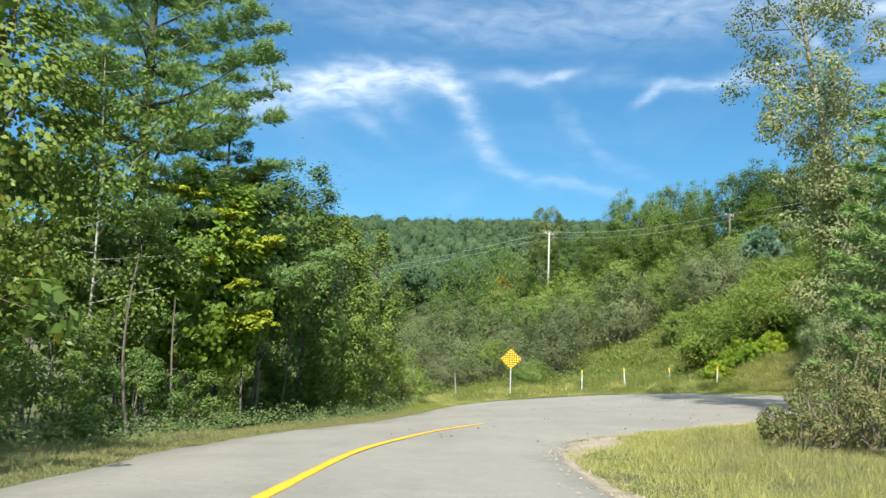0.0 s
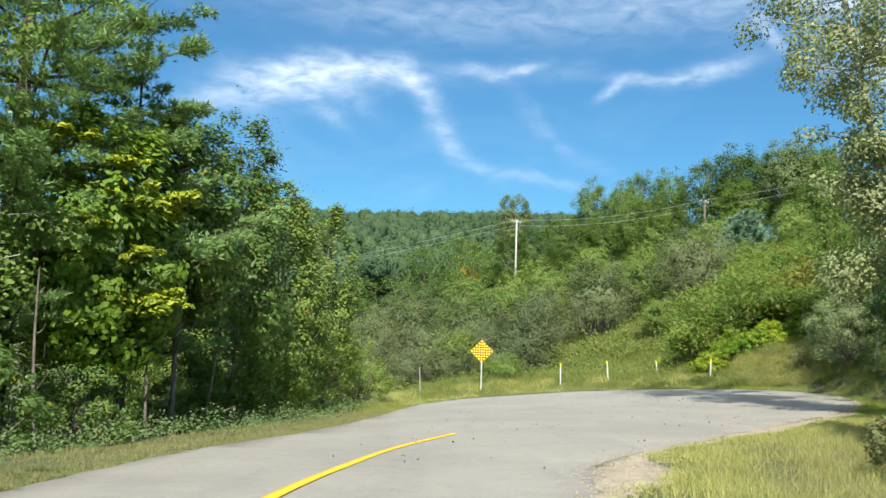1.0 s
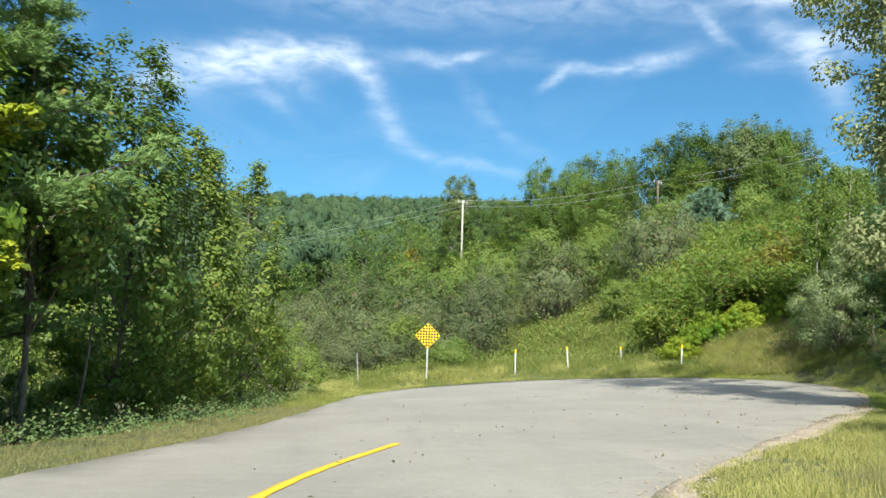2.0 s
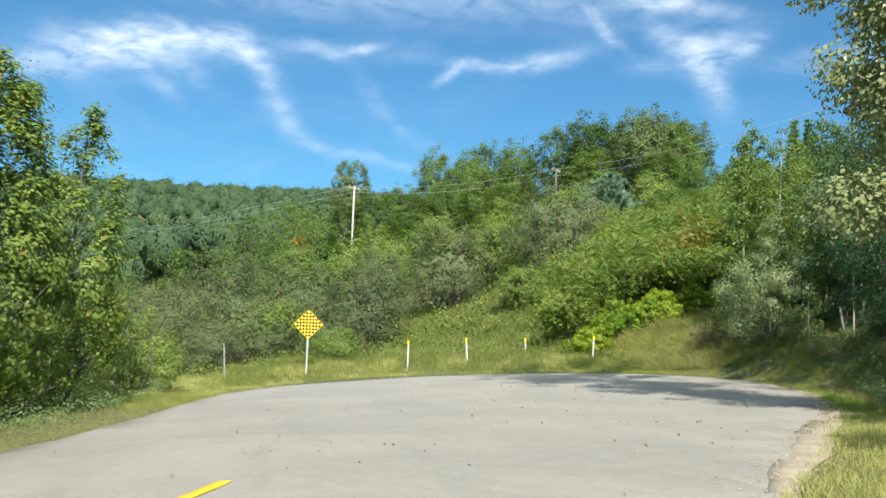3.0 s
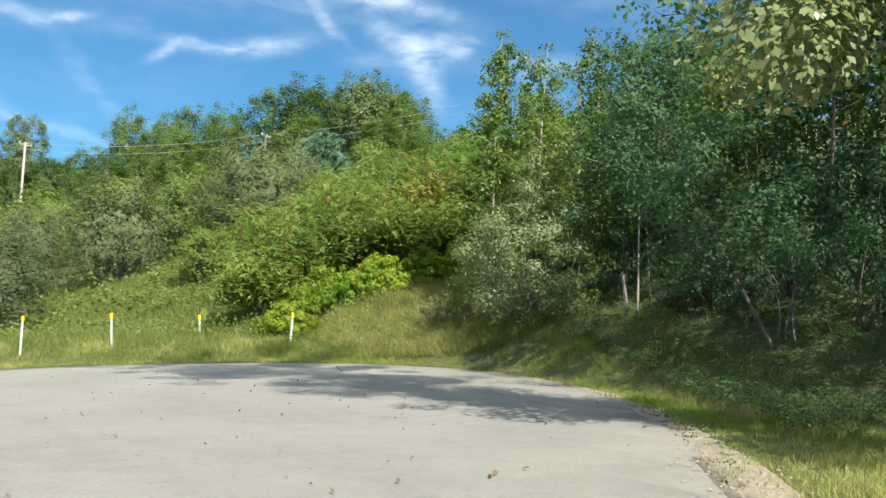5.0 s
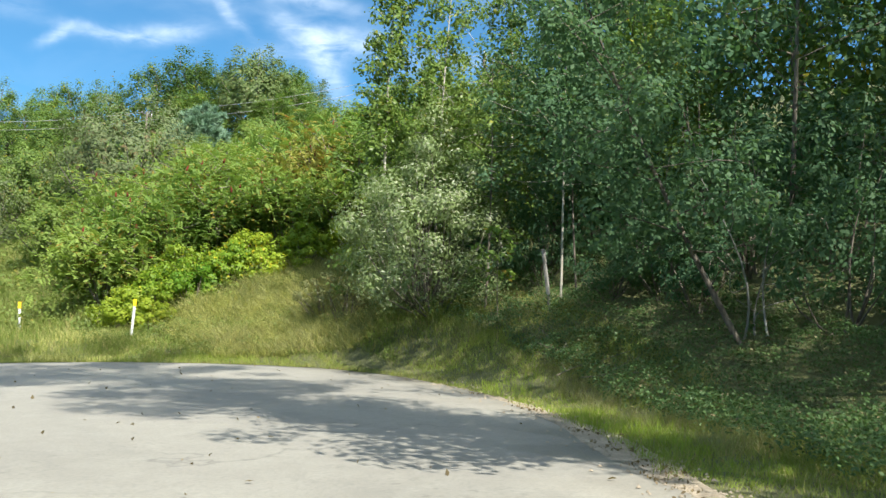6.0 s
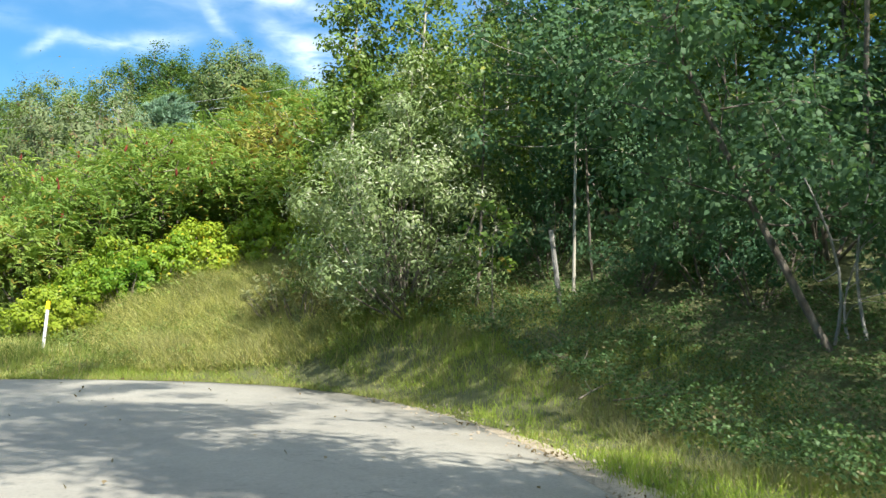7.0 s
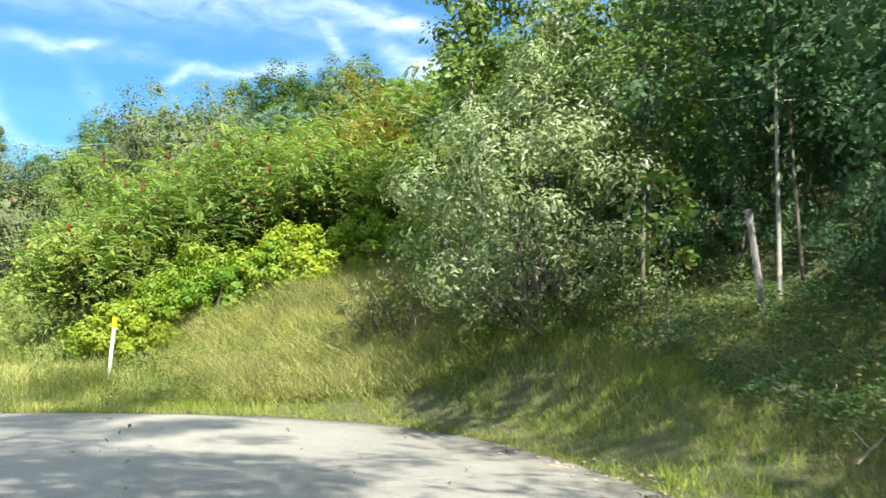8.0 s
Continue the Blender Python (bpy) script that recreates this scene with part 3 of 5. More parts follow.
def shrub(name, x, y, h, w, mat, bark, seed, label, category="shrub", n=5000, leaf=0.09, clumps=46, group="", aspect=0.55, low=0.1, flat=0.8, lobe=(0.07, 0.15)):
    """A shrub: several stems from the ground under a dome of uneven leaf clumps."""
    rng = np.random.default_rng(seed)
    ob = thing(name, x, y, label, category, group)
    C, R, pieces = [], [], []
    for k in range(clumps):
        a, q = rng.uniform(0, 2 * np.pi), math.sqrt(rng.uniform(0.02, 1))
        zt = h * (1 - 0.62 * q ** 2.2) * rng.uniform(0.72, 1.06)
        zz = max(low * h, zt * (1 - rng.uniform(0, 1) ** 1.6 * 0.85))
        bulge = 0.8 + 0.35 * math.sin(math.pi * min(1, zz / h))
        c = np.array([math.cos(a) * q * w / 2 * bulge, math.sin(a) * q * w / 2 * bulge, zz])
        if lobe[0] > 0.1:
            d = unit(np.array([math.cos(a) * q, math.sin(a) * q, rng.uniform(-0.55, 1.0)])) * rng.uniform(0.72, 1.0)
            c = np.array([d[0] * 0.40 * w, d[1] * 0.40 * w, 0.50 * h + d[2] * 0.38 * h])
        C.append(c)
        R.append(w * rng.uniform(*lobe))
        if k % 3 == 0:
            s = np.array([math.cos(a) * 0.06 * w, math.sin(a) * 0.06 * w, -0.1])
            pieces.append(tube(curve_between(rng, s, c, 0.05 * h, 5), np.linspace(0.012 * h ** 0.6 + 0.008, 0.005, 5), 5))
    C, R = np.array(C), np.array(R)
    core = []
    if lobe[0] > 0.1:
        mid = rng.normal(0, 1, (12, 3)) * np.array([0.13 * w, 0.13 * w, 0.14 * h]) + np.array([0, 0, 0.44 * h])
        core = [inner_leaves(rng, mid, np.full(12, 0.28 * w), 30, 0.2)]
    P, D = in_clumps(rng, C, R, n, flat, 0.62)
    V, F = joined(pieces)
    part("branchwork", fast_mesh("branchwork", V, F, True), bark, ob, "", "stuff")
    up = np.array([0, -0.15, 0.6])
    V, F = joined([leaves(rng, P, D * 1.3 + 0.5 * unit(P - np.array([0, 0, 0.25 * h])) + 0.2 * up, leaf, aspect, 0.32), inner_leaves(rng, C, R, 44 if lobe[0] > 0.1 else 16)] + core)
    part("foliage", fast_mesh("foliage", V, F), mat, ob)
    return ob


def lumpy_crown(rng, h, w, z0, clumps, waist, size, foot=0.6):
    """Clump centres and radii over an uneven egg-shaped crown."""
    ph = rng.uniform(0, 2 * np.pi, 4)
    ang, f = rng.uniform(0, 2 * np.pi, clumps), rng.uniform(0, 1, clumps)
    reach = np.where(f > waist, np.maximum(0, 1 - np.abs((f - waist) / (1.06 - waist)) ** 2.3) ** 0.5, foot + (1 - foot) * np.sin(np.pi / 2 * f / waist))
    reach *= (1 + 0.15 * np.sin(2 * ang + ph[0]) + 0.10 * np.sin(3 * ang + ph[1] + 5 * f)) * rng.uniform(0.70, 1.0, clumps)
    R = w * rng.uniform(*size, clumps)
    q = np.maximum(w / 2 * reach - 0.6 * R, 0.02 * w)
    z = z0 + (h - z0) * f * (0.93 + 0.07 * np.sin(2 * ang + ph[2])) - 0.5 * R * f
    return np.stack([np.cos(ang) * q, np.sin(ang) * q, z], -1), R


def crown_leaves(rng, C, R, h, w, z0, n, leaf, aspect, core):
    """Leaves on the clumps' skins, facing out and up, and a loose dark core that closes the crown."""
    mid = np.array([0, 0, z0 + 0.4 * (h - z0)])
    k = rng.choice(len(C), n, p=R ** 2 / np.sum(R ** 2))
    D = unit(rng.normal(0, 1, (n, 3)) + 0.5 * unit(C - mid)[k])
    P = C[k] + D * (R[k] * rng.uniform(0.15, 1.0, n) ** 0.5 * rng.choice([1.0, 1.3], n, p=[0.85, 0.15]))[:, None] * np.array([1, 1, 0.85])
    fill = n * 2 // 5
    P[:fill] = mid + (C[k[:fill]] - mid) * rng.uniform(0.80, 1.03, (fill, 1)) + rng.normal(0, 0.07 * w, (fill, 3))
    N = D * 0.7 + 0.9 * unit(P - mid) + np.array([0, -0.1, 0.4])
    N[:fill] = unit(P[:fill] - mid) + 0.3 * D[:fill] + np.array([0, -0.1, 0.4])
    d = unit(rng.normal(0, 1, (core, 3)))
    Q = mid + d * np.array([0.33 * w, 0.33 * w, 0.36 * (h - z0)]) * rng.uniform(0.5, 1.0, (core, 1))
    return joined([leaves(rng, P, N, leaf, aspect, 0.26), inner_leaves(rng, C, R, 6, 0.3), leaves(rng, Q, d, 0.055 * w, 0.7, 0.4)])


def dome_shrub(name, x, y, h, w, mat, bark, seed, label, n=12000, leaf=0.1, clumps=150, group="", aspect=0.5, size=(0.055, 0.10)):
    """A rounded hillside shrub: forked stems inside a lumpy dome that reaches the ground."""
    rng = np.random.default_rng(seed)
    ob = thing(name, x, y, label, "shrub", group)
    C, R = lumpy_crown(rng, h, w, 0.05 * h, clumps, 0.42, size, 0.55)
    pieces = []
    for c in C[::5]:
        s = np.array([c[0] * 0.12, c[1] * 0.12, -0.1])
        pieces.append(tube(curve_between(rng, s, c, 0.05 * h, 5), np.linspace(0.012 * h ** 0.6 + 0.01, 0.006, 5), 5))
    part("branchwork", fast_mesh("branchwork", *joined(pieces), True), bark, ob, "", "stuff")
    part("foliage", fast_mesh("foliage", *crown_leaves(rng, C, R, h, w, 0.05 * h, n, leaf, aspect, 500)), mat, ob)
    return ob


def crest_tree(name, x, y, h, w, mat, bark, seed, label, n=12500, leaf=0.23, clumps=170, group="", z0=0.1, waist=0.42, size=(0.075, 0.125), core=500, sprays=(), stem=0.016):
    """A full-grown tree seen from afar: trunk, limbs, and an egg-shaped crown of separate leaf masses."""
    rng = np.random.default_rng(seed)
    ob = thing(name, x, y, label, "tree", group)
    C, R = lumpy_crown(rng, h, w, z0 * h, clumps, waist, size)
    tr = curve_between(rng, np.array([0, 0, -0.3]), np.array([0, 0, 0.9 * h]), 0.02 * h, 8)
    pieces = [tube(tr, np.linspace(stem * h, 0.02, 8), 8)]
    for c in C[::4]:
        a = tr[min(6, max(1, int(c[2] / h * 6)))]
        pieces.append(tube(curve_between(rng, a, c, 0.03 * h, 5), np.linspace(0.3 * stem * h, 0.008, 5), 5))
    part("trunk", fast_mesh("trunk", *pieces[0], True), bark, ob)
    part("branchwork", fast_mesh("branchwork", *joined(pieces[1:]), True), bark, ob, "", "stuff")
    part("crown", fast_mesh("crown", *crown_leaves(rng, C, R, h, w, z0 * h, n, leaf, 0.66, core)), mat, ob)
    yellow_sprays(ob, rng, sprays, leaf)
    return ob


def needles(rng, P, A, length, width, per):
    """Needle tufts at points P along ways A: thin blades splayed round each shoot."""
    n = len(P) * per
    P, A = np.repeat(P, per, 0), np.repeat(A, per, 0)
    d = unit(A + rng.normal(0, 0.55, (n, 3)) + np.array([0, 0, 0.12]))
    s = unit(np.cross(d, rng.normal(0, 1, (n, 3)))) * width / 2
    b = P + d * (length * 0.1)
    L = (length * rng.uniform(0.7, 1.2, n))[:, None]
    V = np.stack([b - s, b + s, b + d * L], 1).reshape(-1, 3)
    return V, np.arange(3 * n).reshape(-1, 3)


def conifer(name, x, y, h, reach, mat, bark, seed, label, tufts=3200, length=0.16, width=0.02, per=9, whorls=16, start=0.12, rise=0.12, lean=(0, 0), layered=1.0, group=""):
    """A pine or spruce: whorls of level limbs, each a flat spray of needle tufts, with gaps between."""
    rng = np.random.default_rng(seed)
    ob = thing(name, x, y, label, "tree", group)
    r0 = 0.013 * h + 0.03
    top = np.array([lean[0], lean[1], h])
    tr = curve_between(rng, np.array([0, 0, -0.15]), top, 0.008 * h, 9)
    pieces = [tube(tr, np.linspace(r0, 0.02, 9), 8)]
    S, T, W = [], [], []
    for k in range(whorls):
        f = start + (1 - start) * (k + 0.5) / whorls
        i = f * 8
        a0 = tr[int(i)] + (tr[min(int(i) + 1, 8)] - tr[int(i)]) * (i % 1)
        m = 6 if f < 0.85 else 4
        for j in range(m):
            ang = j * 2 * np.pi / m + k * 1.1 + rng.uniform(-0.3, 0.3)
            L = reach * (1 - f) ** 0.7 * rng.uniform(0.65, 1.12) * (1.0 if f > 0.3 else 0.75 + f) + 0.12 * reach
            way = np.array([math.cos(ang), math.sin(ang), rise * rng.uniform(0.2, 1.6)])
            b = a0 + way * L + np.array([0, 0, rise * 0.9 * L * 0.5])
            lp = curve_between(rng, a0, b, 0.03 * L, 6)
            sweep = 0.16 * L * layered
            lp[:, 2] += sweep * (np.linspace(0, 1, 6) ** 2 - 0.6 * np.linspace(0, 1, 6))
            pieces.append(tube(lp, np.linspace(r0 * 0.3 * (1.1 - f), 0.006, 6), 5))
            side = np.array([-math.sin(ang), math.cos(ang), 0])
            nt = max(6, int(34 * L / reach))
            for q in rng.uniform(0.06, 1.0, nt) ** 0.7:
                c = a0 + (b - a0) * q + np.array([0, 0, sweep * (q * q - 0.6 * q)])
                off = side * rng.normal(0, 0.15 * L * (1.2 - q * 0.75)) + np.array([0, 0, rng.normal(0, 0.016 * L)])
                S.append(c + off)
                T.append(unit(way + side * rng.normal(0, 0.5) + np.array([0, 0, 0.25])))
    S, T = np.array(S), np.array(T)
    pick = rng.choice(len(S), tufts)
    P = S[pick] + rng.normal(0, 0.028 * reach, (tufts, 3)) * np.array([1, 1, 0.35])
    part("trunk", fast_mesh("trunk", *pieces[0], True), bark, ob)
    part("branchwork", fast_mesh("branchwork", *joined(pieces[1:]), True), bark, ob, "", "stuff")
    V, F = needles(rng, P, T[pick], length, width, per)
    wide = rng.choice(tufts, tufts // 5)
    V2, F2 = needles(rng, P[wide], T[pick][wide], length * 1.15, width * 1.8, 4)
    V, F = joined([(V, F), (V2, F2)])
    pad = rng.choice(len(S), tufts // 7)
    Q = S[pad] + rng.normal(0, 0.035 * reach, (len(pad), 3)) * np.array([1, 1, 0.25]) - np.array([0, 0, 0.04])
    V3, F3 = leaves(rng, Q, T[pad] * np.array([0.2, 0.2, 0]) + np.array([0, 0, 1.0]), length * 1.15, 0.28, 0.35)
    me = fast_mesh("crown", np.concatenate([V, V3]), [F, F3 + len(V)])
    part("crown", me, mat, ob)
    return ob


def compound_leaf():
    """One feathery sumac leaf: leaflets in pairs along an arching midrib, about 0.45 m long."""
    V, F, pairs = [], [], 5
    for k in range(pairs):
        t = (k + 0.7) / pairs
        x, z = 0.42 * t, -0.18 * t * t + 0.08 * t
        L = 0.135 * math.sin(math.pi * (0.25 + 0.6 * t))
        for s in (-1, 1):
            i = len(V)
            V += [(x - 0.01, 0, z), (x + 0.075, s * L * 0.5, z - 0.008), (x + 0.065, s * L, z - 0.045), (x - 0.025, s * L * 0.6, z - 0.004)]
            F.append((i, i + 1, i + 2, i + 3) if s > 0 else (i + 3, i + 2, i + 1, i))
    return np.array(V), np.array(F)


def sumac(x, y, h, w, seed, label, group="", n=260, fruits=9, mat=None):
    """A staghorn sumac: forked bare stems, a flat-topped canopy of feathery leaves, red fruit cones."""
    rng = np.random.default_rng(seed)
    ob = thing("sumac", x, y, label, "shrub", group)
    pieces, tips = [], []
    for k in range(13):
        a, q = rng.uniform(0, 2 * np.pi), math.sqrt(rng.uniform(0.03, 1))
        e = np.array([math.cos(a) * q * w / 2, math.sin(a) * q * w / 2, h * (1 - 0.35 * q * q) * rng.uniform(0.72, 0.98)])
        mid = e * np.array([0.55, 0.55, 0.6]) + rng.normal(0, 0.06 * w, 3)
        base = np.array([math.cos(a) * 0.18, math.sin(a) * 0.18, -0.1])
        p = np.vstack([curve_between(rng, base, mid, 0.05, 4), curve_between(rng, mid, e, 0.05, 4)[1:]])
        pieces.append(tube(p, np.linspace(0.035, 0.012, 7), 6))
        tips.append(e)
        for j in range(4):
            f = mid + (e - mid) * rng.uniform(0, 0.7)
            t = f + np.array([rng.normal(0, 0.2 * w), rng.normal(0, 0.2 * w), rng.uniform(0.05, 0.3) * h])
            t[2] = min(t[2], h * 1.02)
            pieces.append(tube(curve_between(rng, f, t, 0.03, 4), np.linspace(0.018, 0.008, 4), 5))
            tips.append(t)
    tips = np.array(tips)
    lv, lf = compound_leaf()
    k = rng.choice(len(tips), n)
    ang, dip, sc = rng.uniform(0, 2 * np.pi, n), rng.normal(0.1, 0.5, n), rng.uniform(0.38, 0.72, n)
    ca, sa, cd, sd = np.cos(ang), np.sin(ang), np.cos(dip), np.sin(dip)
    x0, y0, z0 = [lv[:, i][None] * sc[:, None] for i in range(3)]
    x1, z1 = x0 * cd[:, None] - z0 * sd[:, None], x0 * sd[:, None] + z0 * cd[:, None]
    X, Y = x1 * ca[:, None] - y0 * sa[:, None], x1 * sa[:, None] + y0 * ca[:, None]
    at = tips[k] + rng.normal(0, 0.30, (n, 3)) * np.array([1, 1, 0.7]) - np.array([0, 0, 1]) * np.abs(rng.normal(0, 0.30, (n, 1))) * h * 0.36
    V = (np.stack([X, Y, z1], -1) * 1.25 + at[:, None]).reshape(-1, 3)
    F = (lf[None] + (np.arange(n) * len(lv))[:, None, None]).reshape(-1, 4)
    part("branchwork", fast_mesh("branchwork", *joined(pieces), True), TWIG, ob, "", "stuff")
    q = rng.choice(len(tips), 2400)
    P = tips[q] + rng.normal(0, 0.34, (2400, 3)) * np.array([1, 1, 0.6]) - np.array([0, 0, 1]) * np.abs(rng.normal(0, 0.22, (2400, 1))) * h
    small = leaves(rng, P[P[:, 2] > 0.1], np.tile([0, -0.35, 0.8], (int(np.sum(P[:, 2] > 0.1)), 1)), 0.13, 0.42, 0.5)
    part("foliage", fast_mesh("foliage", *joined([(V, F), small])), mat or SUMAC, ob)
    cone = tube(np.array([(0, 0, 0), (0.005, 0, 0.05), (0.008, 0, 0.12), (0.01, 0, 0.19)]), [0.012, 0.034, 0.027, 0.004], 7)
    me = fast_mesh("fruit_cone", *cone, True)
    for t in tips[rng.choice(len(tips), min(fruits, len(tips)), replace=False)]:
        c = part("fruit_cone", me, SUMAC_RED, ob, "dark red fruit cone")
        c.matrix_basis = pose(t[0], t[1], t[2] + 0.04, *rng.uniform(-14, 14, 2), 0)
    return ob


def blades(rng, x, y, z, h, width, mat, name, label, category="grass", lean=0.35):
    """Grass as single blades: stuff."""
    n = len(x)
    a, b = rng.uniform(0, 2 * np.pi, n), rng.uniform(0, 2 * np.pi, n)
    H = h * rng.uniform(0.5, 1.25, n)
    k = np.abs(rng.normal(0, lean, n)) * H
    base = np.stack([x, y, z], -1)
    s = np.stack([np.cos(a), np.sin(a), 0 * a], -1) * width / 2
    tip = base + np.stack([np.cos(b) * k, np.sin(b) * k, H], -1)
    V = np.stack([base - s, base + s, tip], 1).reshape(-1, 3)
    ob = part(name, fast_mesh(name, V, np.arange(3 * n).reshape(-1, 3)), mat)
    return tagged(ob, label, category, "", "stuff")


def scatter(rng, n, x0, x1, y0, y1, d0, d1, tuft=0.9):
    """Points outside the pavement's edge between two distances, gathered in tufts."""
    x, y = rng.uniform(x0, x1, n), rng.uniform(y0, y1, n)
    if tuft:
        keep = rng.uniform(0, 1, n) < 0.35 + 0.65 * np.clip(0.5 + tuft * 0.6 * waves(x * 3.1, y * 2.7, 1.0), 0, 1)
        x, y = x[keep], y[keep]
    d = edge_distance(x, y)
    k = (d > d0) & (d < d1)
    return x[k], y[k], ground_z(x[k], y[k], d[k]), d[k]


# ---- road furniture ----
def build_sign(x, y, turn):
    """A diamond sign with a yellow and black chequer on a steel post."""
    ob = thing("warning_sign", x, y, "yellow and black chequered diamond warning sign on a steel post", "road sign", "", turn)
    prof = [(-0.032, 0.0), (-0.022, 0.0), (-0.016, 0.028), (0.016, 0.028), (0.022, 0.0), (0.032, 0.0), (0.032, 0.004), (0.024, 0.005), (0.018, 0.034), (-0.018, 0.034), (-0.024, 0.005), (-0.032, 0.004)]
    n = len(prof)
    V = [(a, b, z) for z in (-0.3, 2.45) for a, b in prof]
    F = np.array([(i, (i + 1) % n, n + (i + 1) % n, n + i) for i in range(n)])
    part("post", fast_mesh("post", np.array(V), F), GALVANISED, ob)
    S, zc = 0.80, 1.93
    turn45 = Matrix.Translation((0, -0.012, zc)) @ Matrix.Rotation(radians(45), 4, "Y")
    bm = bmesh.new()
    bmesh.ops.create_cube(bm, size=1.0)
    bmesh.ops.scale(bm, vec=(S, 0.004, S), verts=bm.verts)
    bmesh.ops.bevel(bm, geom=[e for e in bm.edges if abs(e.verts[0].co.y - e.verts[1].co.y) > 0.003], offset=0.04, segments=4, affect="EDGES")
    plate = part("plate", bm_mesh("plate", bm), SIGN_YELLOW, ob, "yellow reflective diamond plate")
    plate.matrix_basis = turn45
    c = S * 0.965 / 9
    me = block("check", c * 0.97, 0.002, c * 0.97, 0.0, Matrix.Translation((0, 0, -c * 0.485)))
    for i in range(9):
        for j in range(9):
            if (i + j) % 2:
                k = part("check", me, SIGN_BLACK, plate)
                k.matrix_basis = Matrix.Translation(((i - 4) * c, -0.0065, (j - 4) * c))
    for dz in (-0.28, 0.28):
        bolt = block("bolt", 0.02, 0.008, 0.02, 0.003)
        b = part("bolt", bolt, GALVANISED, ob)
        b.matrix_basis = Matrix.Translation((0, -0.022, zc + dz))


def build_delineator(x, y, h, turn, tilt=(0, 0)):
    ob = thing("delineator_post", x, y, "white roadside marker post with a yellow reflective top", "marker post", "marker posts along the turn", turn, 0, tilt)
    prof = [(a * 0.75, b) for a, b in [(-0.040, 0.010), (-0.036, -0.004), (-0.018, -0.010), (0.018, -0.010), (0.036, -0.004), (0.040, 0.010), (0.034, 0.012), (0.016, 0.0), (-0.016, 0.0), (-0.034, 0.012)]]
    n = len(prof)
    V = np.array([(a, b, z) for z in (-0.25, h) for a, b in prof])
    F = [np.array([(i, (i + 1) % n, n + (i + 1) % n, n + i) for i in range(n)]), np.array([[n + i for i in range(n)]])]
    part("post", fast_mesh("post", V, F), WHITE_POST, ob)
    me = block("reflector", 0.07, 0.034, 0.16, 0.006, Matrix.Translation((0, 0, h - 0.13)))
    part("reflector", me, SIGN_YELLOW, ob, "yellow reflective cap")


build_sign(3.95, 54.1, -6)
for px, py, ph, pt, pl in ((7.9, 54.3, 1.02, -8, (0, 0)), (10.15, 53.7, 0.93, -10, (2, -4)), (12.85, 54.7, 0.86, -12, (0, -4)), (14.66, 51.95, 0.96, -24, (0, 2.5))):
    build_delineator(px, py, ph, pt, pl)

ob = thing("marker_stake", 0.95, 51.7, "thin bare grey wooden stake in the tall grass", "stake", "", 10, 0, (1, -4))
part("stake", block("stake", 0.045, 0.03, 1.15, 0.005, Matrix.Translation((0, 0, 0.32))), GREY_WOOD, ob)
V, F = tube(np.array([(0, -0.02, 0.1), (0.01, -0.02, 0.8), (0.02, -0.015, 1.25)]), [0.007, 0.007, 0.005], 6)
part("wire_rod", fast_mesh("wire_rod", V, F, True), WIRE, ob)


def build_utility_pole(x, y, top, label, lean=(0, 0), arm=35, wood=None):
    z0 = gz(x, y)
    h = top - z0
    ob = thing("utility_pole", x, y, label, "utility pole", "poles of the power line", 0, 0, lean)
    V, F = tube(np.array([(0, 0, -0.5), (0, 0, h * 0.5), (0, 0, h)]), [0.15, 0.125, 0.10], 12)
    part("pole", fast_mesh("pole", V, [F, np.array([list(range(24, 36))])], True), wood or POLE_WOOD, ob)
    m = pose(0, 0, h - 0.35, 0, 0, arm)
    part("crossarm", block("crossarm", 1.6, 0.09, 0.11, 0.01, m), wood or POLE_WOOD, ob)
    for dx in (-0.72, 0.72, 0.3):
        V, F = tube(np.array([(dx, 0, 0.1), (dx, 0, 0.2), (dx, 0, 0.24), (dx, 0, 0.34)]), [0.02, 0.06, 0.04, 0.045], 8)
        q = part("insulator", fast_mesh("insulator", V, F, True), INSULATOR, ob)
        q.matrix_basis = m


POLES = [(14.4, 132.0, 21.8), (33.6, 113.6, 21.9), (49.3, 85.5, 23.6)]
build_utility_pole(*POLES[0], "pale wooden utility pole with a crossarm among trees")
build_utility_pole(*POLES[1], "weathered brown utility pole before the tall trees", (0, 0), 40, BARK)
build_utility_pole(*POLES[2], "weathered brown utility pole on the wooded crest", (0, 0), 50, BARK)
for off in (0.0, -0.75):
    for (ax, ay, az_), (bx, by, bz) in zip([(-40, 190, 17)] + POLES[:-1], POLES):
        t = np.linspace(0, 1, 16)
        p = np.stack([ax + (bx - ax) * t, ay + (by - ay) * t, az_ + (bz - az_) * t + off - 1.6 * 4 * t * (1 - t) * 0.5], -1)
        V, F = tube(p, np.full(16, 0.016), 5)
        tagged(part("power_wire", fast_mesh("power_wire", V, F), WIRE), "thin grey power wire sagging between wooden poles", "wire", "wires of the power line")


# ---- trees beside the road ----
pine = conifer("white_pine", -8.6, 27.0, 19.0, 5.7, NEEDLE, BARK_DARK, 11, "tall dark white pine with level feathery limbs", 40000, 0.17, 0.023, 7, 15, 0.10, 0.16)
conifer("white_pine", -6.9, 30.4, 10.0, 3.2, NEEDLE, BARK_DARK, 12, "smaller white pine with pale green limbs among broad-leaved trees", 7000, 0.18, 0.022, 7, 14, 0.2, 0.12)
broadleaf("aspen", -8.1, 22.2, 9.8, 1.9, ASPEN, BARK_PALE, 21, "slender aspen with a thin trunk and light green leaves", n=7500, leaf=0.12, crown=0.2, kind="column", limbs=22, trunk=0.05, inner=4)

